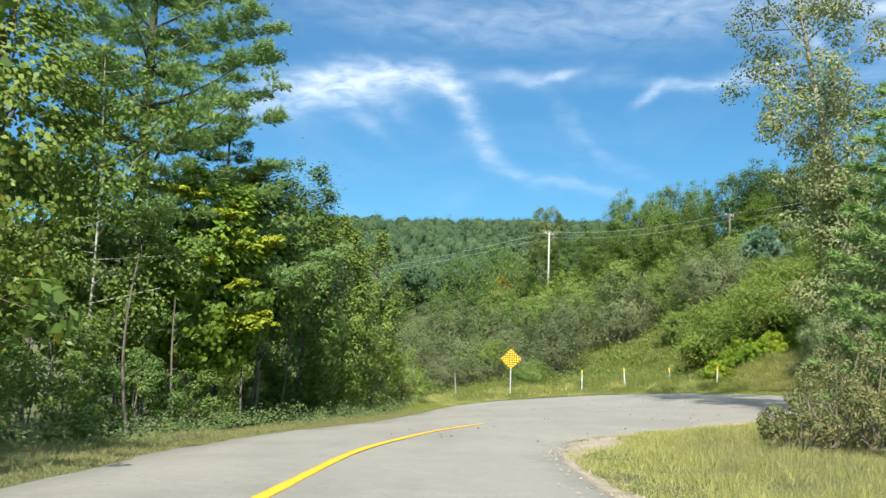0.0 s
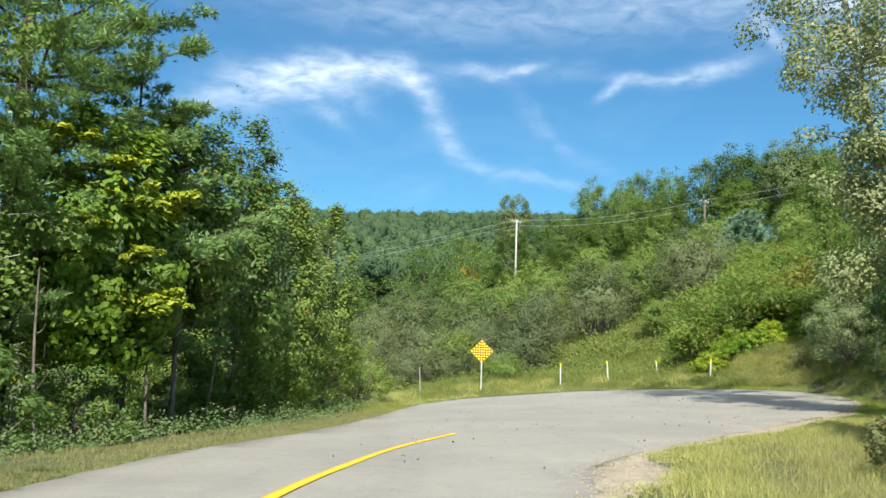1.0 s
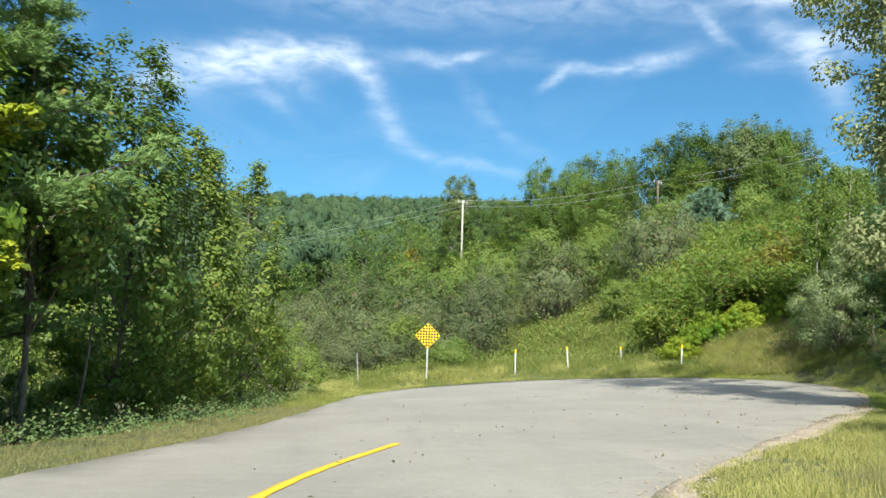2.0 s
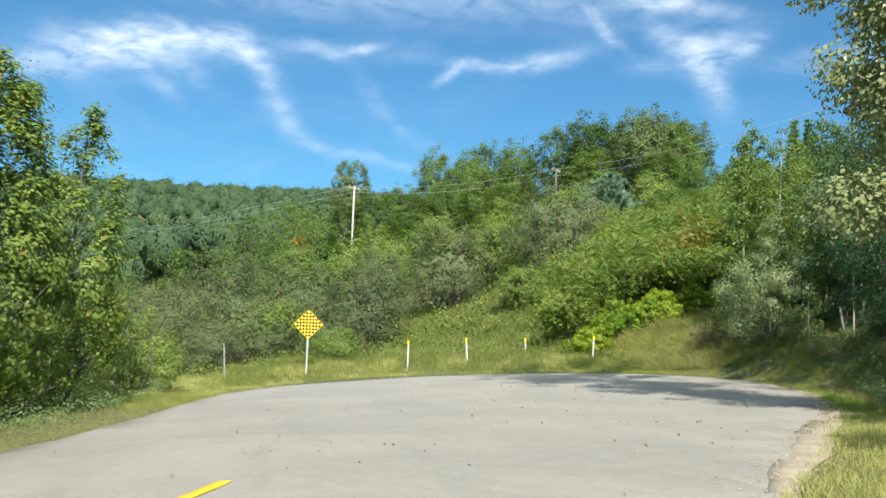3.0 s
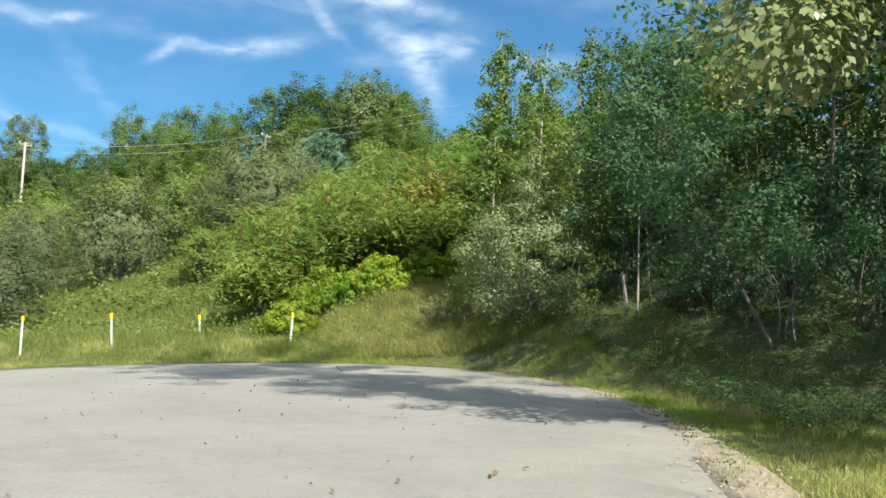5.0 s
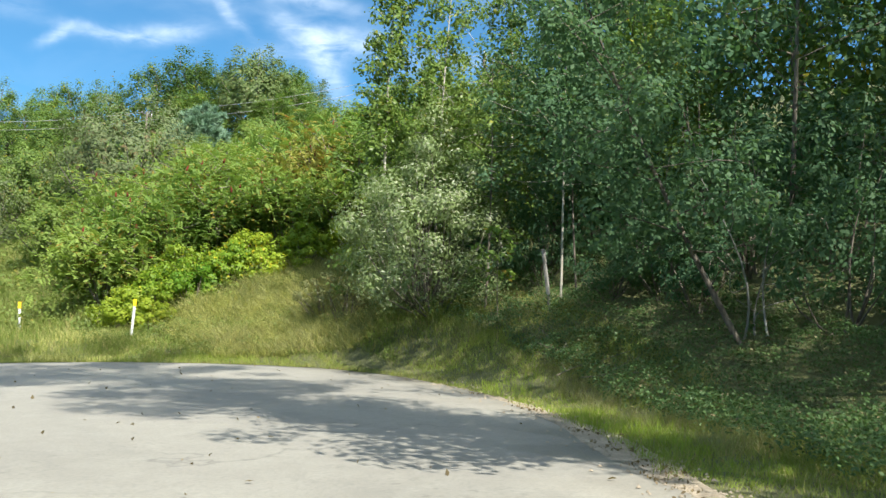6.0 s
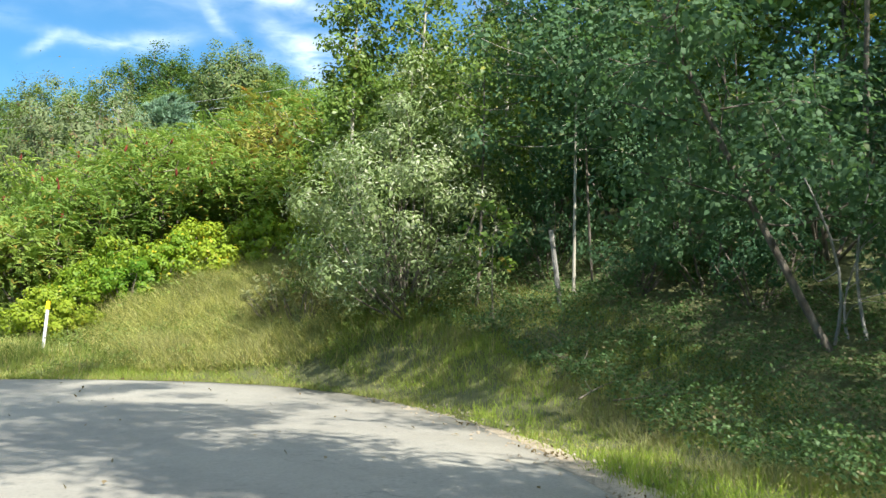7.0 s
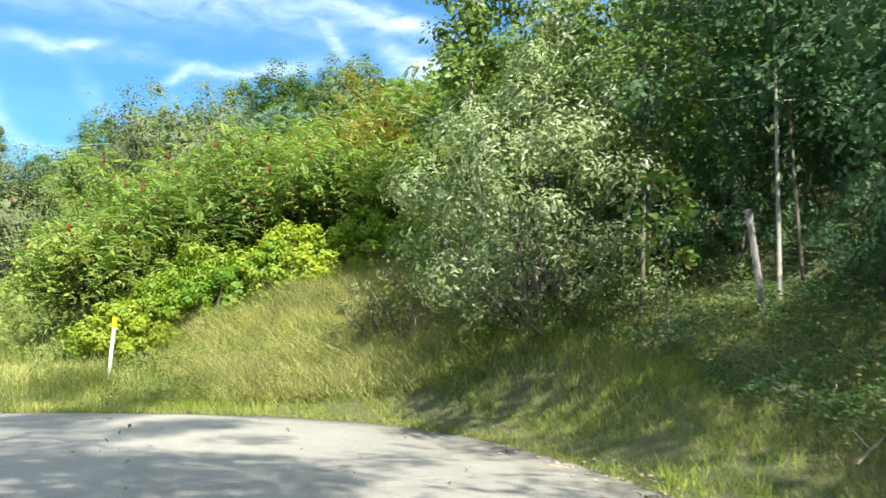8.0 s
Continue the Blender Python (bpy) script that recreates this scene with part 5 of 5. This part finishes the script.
tall = broadleaf("maple", -15.5, 20.0, 11.0, 5.0, MAPLE, BARK, 153, "tall dark maple behind the roadside trees", n=2600, leaf=0.36, crown=0.1, limbs=20, clump=0.32, group="trees behind", inner=6)
# (26, 30), (18.6, 25) and (13.6, 18.6) are unseen, added to shade the bank.
for k, (x, y, s) in enumerate(((11.0, 148.0, 0.8), (9.0, 156.0, 0.9), (3.0, 150.0, 0.8), (-6.0, 146.0, 0.8), (-15.0, 140.0, 0.9), (9.0, 137.0, 0.6), (4.0, 133.0, 0.55), (0.0, 122.0, 0.6), (-10.0, 118.0, 0.65), (-6.0, 98.0, 0.5), (-16.0, 92.0, 0.6), (-14.0, 80.0, 0.55), (-13.0, 60.0, 0.6), (-15.0, 47.0, 0.75), (-16.0, 38.0, 0.85), (-15.0, 28.0, 0.95), (30.0, 50.0, 0.75), (26.0, 30.0, 1.1), (18.6, 25.0, 0.6), (13.6, 18.6, 0.6), (33.0, 44.0, 0.85), (34.5, 54.5, 0.5), (29.0, 41.0, 0.85), (31.0, 46.0, 0.7), (29.0, 35.0, 1.0), (33.0, 38.5, 1.0), (27.5, 43.5, 0.6))):
    again(tall, x, y, s, 47 * k, 0.95 + 0.1 * (k % 3))
crest_tree("aspen", 15.7, 149.0, 14.8, 5.4, OLIVE, BARK_PALE, 155, "lone round-headed tree rising behind the utility pole", n=11000, leaf=0.22, z0=0.45, waist=0.5, clumps=130, size=(0.07, 0.12), core=300)
broadleaf("maple", 9.6, 150.0, 5.6, 1.6, ORANGE, BARK, 156, "small maple in full orange autumn colour", n=2000, leaf=0.53, crown=0.2, limbs=12)


def far_wood():
    """The wooded ridge: many lumpy egg-shaped crowns rough with leaf sprays, one mesh."""
    rng = np.random.default_rng(160)
    Ps, Ns, Sz, Bs = [], [], [], []
    ring, rows = 10, 6
    el, az = np.meshgrid(np.linspace(-1.35, 1.45, rows), np.linspace(0, 2 * np.pi, ring, endpoint=False), indexing="ij")
    ball = np.stack([np.cos(el) * np.cos(az), np.cos(el) * np.sin(az), np.sin(el)], -1).reshape(-1, 3)
    i = np.arange(rows - 1)[:, None] * ring + np.arange(ring)[None]
    j = np.arange(rows - 1)[:, None] * ring + (np.arange(ring)[None] + 1) % ring
    quads = np.stack([i, j, j + ring, i + ring], -1).reshape(-1, 4)
    spots = np.array([(x + rng.normal(0, 4.0), y + rng.normal(0, 4.0)) for y in np.arange(215, 880, 10.5) for x in np.arange(-0.25 * y - 8, 0.18 * y, 9.2)])
    z = ground_z(spots[:, 0], spots[:, 1], np.full(len(spots), 50.0))
    for (x, y), g in zip(spots, z):
        n = int(75 + 190 * smooth(430, 215, y))
        r, h, up = rng.uniform(2.4, 6.0), rng.uniform(4.0, 10.5), rng.uniform(0.85, 1.3)
        ph = rng.uniform(0, 6.28, 3)

        def skin(d, jitter):
            a = np.arctan2(d[:, 0], -d[:, 1])
            lump = 1 + 0.16 * np.sin(3 * a + ph[0]) * np.cos(4 * d[:, 2] + ph[1]) + 0.10 * np.sin(6 * a + 5 * d[:, 2] + ph[2])
            return d * (r * lump * jitter)[:, None] * np.array([1, 1, up]) + np.array([x, y, g + h])

        d = unit(rng.normal(0, 1, (n, 3)) + np.array([0, -0.55, 0.5]))
        Ps.append(skin(d, rng.uniform(0.90, 1.10, n)))
        Ns.append(d + np.array([0, -0.1, 0.35]))
        Sz.append(np.full(n, 0.60 + 0.0010 * (y - 215)))
        Bs.append(skin(ball, rng.uniform(0.62, 0.90, len(ball))))
    V, F = leaves(rng, np.concatenate(Ps), np.concatenate(Ns), np.concatenate(Sz), 0.8, 0.4)
    masses = np.concatenate([quads + k * len(ball) for k in range(len(Bs))])
    V, F = joined([(V, F), (np.concatenate(Bs), masses)])
    ob = part("far_wood", fast_mesh("far_wood", V, F), HAZED_LEAF)
    tagged(ob, "dense green wood covering the far ridge", "woods", "", "stuff")


# Distance haze is mixed into this leaf colour as a bluish tone.
HAZED_LEAF = leaf_material("hazed_wood_leaves", (0.040, 0.068, 0.036), (0.112, 0.140, 0.056), None, 0, 0.8, 0.25, 0.08, 0.07)
far_wood()

# ---- grass and litter ----
rng = np.random.default_rng(200)
x, y, z, d = scatter(rng, 150000, -6.5, 1, 2, 50, 0.02, 2.6)
blades(rng, x, y, z, (0.03 + 0.07 * smooth(0.2, 1.8, d)) * (0.9 + 0.5 * waves(x, y, 0.5)), 0.009, MIXED_GRASS, "verge_grass", "short green and straw-coloured grass along the verge")
x, y, z, d = scatter(rng, 190000, -3, 19, 44, 57, 0.02, 5.0)
blades(rng, x, y, z, (0.10 + 0.20 * smooth(0.2, 1.6, d)) * (0.8 + 0.5 * waves(x, y, 0.45)), 0.016, GRASS, "tall_verge_grass", "tall yellowish-green grass around the marker posts", lean=0.7)
x, y, z, d = scatter(rng, 220000, -3, 15, 44, 60, 0.02, 6.0)
k = waves(x, y, 0.7) + 0.5 * waves(x, y, 0.23) + 0.4 * waves(x, y, 2.3) > 0.1
x, y, z, d = x[k], y[k], z[k], d[k]
blades(rng, x, y, z, 0.16 + 0.12 * smooth(0.2, 1.6, d), 0.012, DRY_GRASS, "dry_verge_grass", "patches of dry straw-coloured grass among the green", lean=0.9)
x, y, z, d = scatter(rng, 150000, 1, 25, 54, 78, 2.5, 36.0)
blades(rng, x, y, z, 0.48 + 0 * d, 0.035, BANK_GRASS, "bank_grass", "lush green grass and weeds on the open bank", lean=0.6)
x, y, z, d = scatter(rng, 50000, 15.5, 20.0, 46.5, 53.0, 0.6, 6.0, 0.9)
blades(rng, x, y, z, 0.32 + 0.14 * waves(x, y, 0.5), 0.014, MIXED_GRASS, "mound_grass", "yellow-green grass tufts on the mound", lean=1.0)
x, y, z, d = scatter(rng, 60000, 15.5, 20.0, 46.5, 53.0, 0.6, 6.0, 0.9)
blades(rng, x, y, z, 0.28 + 0.12 * waves(x, y, 0.4), 0.012, DRY_GRASS, "straw_mound_grass", "straw-coloured flattened grass on the mound", lean=1.6)
x, y, z, d = scatter(rng, 300000, 9, 20, 29, 48, 0.03, 2.8)
k = d + 0.2 * waves(x, y, 0.35) + rng.normal(0, 0.08, len(d)) > (gravel_width(y) - 0.1) * smooth(43, 39, y)
x, y, z, d = x[k], y[k], z[k], d[k]
blades(rng, x, y, z, (0.05 + 0.09 * smooth(0.4, 2.4, d)) * (0.9 + 0.5 * waves(x, y, 0.6)), 0.009, GRASS, "shaded_grass", "rank green grass below the shaded bank", lean=0.7)
x, y, z, d = scatter(rng, 300000, 1.5, 14, 7, 32, 0.05, 5.5)
k = (d > gravel_width(y) - 0.1) & (waves(x, y, 0.5) + 0.5 * waves(x, y, 0.19) + rng.normal(0, 0.4, len(d)) + 1.2 * smooth(2.4, 0.6, d) > 0.25)
x, y, z, d = x[k], y[k], z[k], d[k]
blades(rng, x, y, z, (0.08 + 0.12 * smooth(0.2, 2.0, d)) * (0.9 + 0.6 * waves(x, y, 0.6)), 0.009, DRY_GRASS, "dry_island_grass", "straw-coloured dry grass patches between gravel and shrubs", lean=0.9)
x, y, z, d = scatter(rng, 210000, 1.5, 14, 7, 32, 0.05, 5.5)
k = d + 0.22 * waves(x, y, 0.35) + rng.normal(0, 0.08, len(d)) > gravel_width(y) - 0.1
x, y, z, d = x[k], y[k], z[k], d[k]
k = waves(x, y, 0.8) + 0.6 * waves(x, y, 0.27) + 1.6 * smooth(0.6, 2.4, d) > -0.1
x, y, z, d = x[k], y[k], z[k], d[k]
blades(rng, x, y, z, (0.06 + 0.14 * smooth(0.5, 2.4, d)) * (0.9 + 0.6 * waves(x, y, 0.5)), 0.008, MIXED_GRASS, "island_grass", "dry yellowish-green grass between gravel and shrubs", lean=0.6)

x, y, z, d = scatter(rng, 90000, 12, 19, 34, 50.5, 0.12, 1.7)
k = waves(x, y, 0.55) + 0.7 * waves(x, y, 0.23) + 1.0 * smooth(1.6, 0.5, d) > 0.35
x, y, z, d = x[k], y[k], z[k], d[k]
blades(rng, x, y, z, (0.11 + 0.09 * np.clip(waves(x, y, 0.8), -0.6, 1)) * smooth(1.9, 1.0, d), 0.008, LUSH_GRASS, "lush_grass", "lush bright green grass clumps along the asphalt's edge", lean=0.7)
x, y, z, d = scatter(rng, 110000, 14, 20.5, 35, 48, 0.9, 2.9)
k = waves(x, y, 0.7) + 0.6 * waves(x, y, 0.29) > 0.2
x, y, z, d = x[k], y[k], z[k], d[k]
blades(rng, x, y, z, 0.10 + 0.14 * rng.uniform(0, 1, len(x)), 0.007, MIXED_GRASS, "withered_grass", "withered straw-coloured grass at the foot of the bank", lean=0.9)
rg = np.random.default_rng(222)
x, y, z, d = scatter(rg, 260000, 2, 18, 12, 44, -0.05, 1.6)
k = (waves(x, y, 0.9) + 0.6 * waves(x, y, 0.37) > 0.85) & (d < gravel_width(y) + 0.2)
x, y, z, d = x[k], y[k], z[k], d[k]
blades(rg, x, y, z, 0.06 + 0.07 * rg.uniform(0, 1, len(x)), 0.010, GRASS, "gravel_tufts", "small grass tufts rooted in the sandy gravel", lean=0.9)


def edge_fringe(n, y0, y1, gap, reach, h, mat, name, label, seed):
    """Grass that leans over the broken edge of the asphalt, along a stretch of the outline."""
    rng = np.random.default_rng(seed)
    e = EDGE[::-1]
    t = unit(np.gradient(e, axis=0))
    out = np.stack([t[:, 1], -t[:, 0]], -1) * -1
    pick = np.flatnonzero((e[:, 1] > y0) & (e[:, 1] < y1) & ((e[:, 0] < 1.3) | (e[:, 1] > 43)))
    k = rng.choice(pick, n)
    off = gap + reach * rng.uniform(0, 1, n) ** 1.5
    p = e[k] + t[k] * rng.uniform(-0.5, 0.5, (n, 1)) * 0.8
    d = edge_distance(p[:, 0] + out[k, 0] * 0.3, p[:, 1] + out[k, 1] * 0.3)
    side = np.where(d > 0, 1, -1)[:, None]
    p = p + out[k] * side * off[:, None]
    keep = waves(p[:, 0], p[:, 1], 0.4) + rng.normal(0, 0.5, n) > -0.5
    p, off = p[keep], off[keep]
    blades(rng, p[:, 0], p[:, 1], ground_z(p[:, 0], p[:, 1]), h * (0.55 + 0.6 * smooth(0, reach, off)), 0.011, mat, name, label, lean=0.8)


edge_fringe(46000, 41, 56, 0.0, 1.3, 0.17, GRASS, "edge_grass", "green grass fringe leaning over the asphalt's edge", 215)
edge_fringe(26000, 3, 43, 0.0, 0.8, 0.07, MIXED_GRASS, "verge_fringe", "thin dry grass fringe beside the asphalt", 216)

def weeds(name, n, x0, x1, y0, y1, d0, d1, h, leaf, mat, label, seed):
    """Low broad-leaved weeds in drifts: stuff."""
    rng = np.random.default_rng(seed)
    x, y, z, d = scatter(rng, n, x0, x1, y0, y1, d0, d1, 1.2)
    top = h * np.clip(0.55 + 0.5 * waves(x, y, 0.8) + 0.3 * waves(x, y, 0.31), 0.08, 1.3)
    P = np.stack([x, y, z + top * rng.uniform(0.1, 1, len(x)) ** 0.6], -1)
    N = np.tile([0, -0.25, 0.9], (len(x), 1))
    V, F = leaves(rng, P, N, leaf, 0.55, 0.5)
    tagged(part(name, fast_mesh(name, V, F), mat), label, "weeds", "", "stuff")


weeds("bank_weeds", 200000, 14, 22, 33, 47, 1.2, 5.0, 0.5, 0.045, SHADE_TONED_WEED, "dull green weeds and seedlings under the trees, toned for shade", 210)
weeds("mound_weeds", 26000, 13.5, 19.5, 45, 53, 0.5, 5.0, 0.42, 0.055, BANK_LEAF, "low green weeds among the mound's grass", 214)
weeds("slope_weeds", 75000, -8, 23, 52, 73, 3.0, 22.0, 0.8, 0.11, BANK_LEAF, "fresh green weeds on the open bank", 211)
weeds("hillside_weeds", 80000, -14, 46, 60, 118, 12.0, 90.0, 1.1, 0.24, BANK_LEAF, "rough green growth between the hillside shrubs", 213)
weeds("roadside_weeds", 60000, -8, 0, 6, 50, 1.2, 5.0, 0.55, 0.07, SHADE_TONED_WEED, "green weeds below the roadside trees, toned for shade", 212)

rg = np.random.default_rng(230)
x, y, z, d = scatter(rg, 60000, 9, 18, 29, 49, -0.12, 1.1, 1.2)
k = waves(x, y, 0.5) + 0.6 * waves(x, y, 0.21) + 1.0 * smooth(0.6, 0.0, np.abs(d)) > 1.3
x, y, z, d = x[k], y[k], z[k], d[k]
V, F = leaves(rg, np.stack([x, y, z + 0.035], -1), np.tile([0, 0, 1.0], (len(x), 1)), rg.uniform(0.02, 0.045, len(x)), 0.6, 0.7)
tagged(part("leaf_litter", fast_mesh("leaf_litter", V, F), BROWN_LEAF), "brown leaf litter gathered along the broken asphalt edge", "leaf litter", "", "stuff")

# loose stones on the gravel
n = 26000
k = rng.choice(len(EDGE), n)
p = EDGE[k] + rng.normal(0, 0.45, (n, 2))
d = edge_distance(p[:, 0], p[:, 1])
keep = (p[:, 0] > 1.2) & (p[:, 1] < 44) & (p[:, 1] > 6) & (d > -0.6 * rng.uniform(0, 1, n) ** 2.5) & (d < gravel_width(p[:, 1]) + 0.15)
p, d = p[keep], d[keep]
r = rng.uniform(0.008, 0.028, len(p))[:, None]
c = np.column_stack([p, np.where(d > 0, ground_z(p[:, 0], p[:, 1], d) + 0.012, road_z(p[:, 0], p[:, 1]) + 0.019)])
star = np.array([(1, 0, 0.3), (0, 1, 0.4), (-1, 0, 0.3), (0, -1, 0.25), (0.1, 0.1, 1.0)])
V = (c[:, None] + star[None] * r[:, None] * rng.uniform(0.6, 1.3, (len(p), 5, 1))).reshape(-1, 3)
F = (np.array([(0, 1, 4), (1, 2, 4), (2, 3, 4), (3, 0, 4)])[None] + (np.arange(len(p)) * 5)[:, None, None]).reshape(-1, 3)
tagged(part("loose_stones", fast_mesh("loose_stones", V, F), GRAVEL), "small loose stones along the asphalt's edge", "gravel", "", "stuff")
n = 620
x, y = rng.uniform(-1, 17, n), rng.uniform(18, 50, n)
k = (edge_distance(x, y) < -0.2) & (rng.uniform(0, 1, n) < 0.25 + 0.75 * smooth(9, 3, np.abs(x - 0.45 * y + 6)))
x, y = x[k], y[k]
V, F = leaves(rng, np.stack([x, y, road_z(x, y) + 0.036], -1), np.tile([0, 0, 1.0], (len(x), 1)), rng.uniform(0.03, 0.07, len(x)), 0.6, 0.6)
tagged(part("fallen_leaves", fast_mesh("fallen_leaves", V, F), BROWN_LEAF), "dry brown leaves scattered on the asphalt", "leaf litter", "", "stuff")
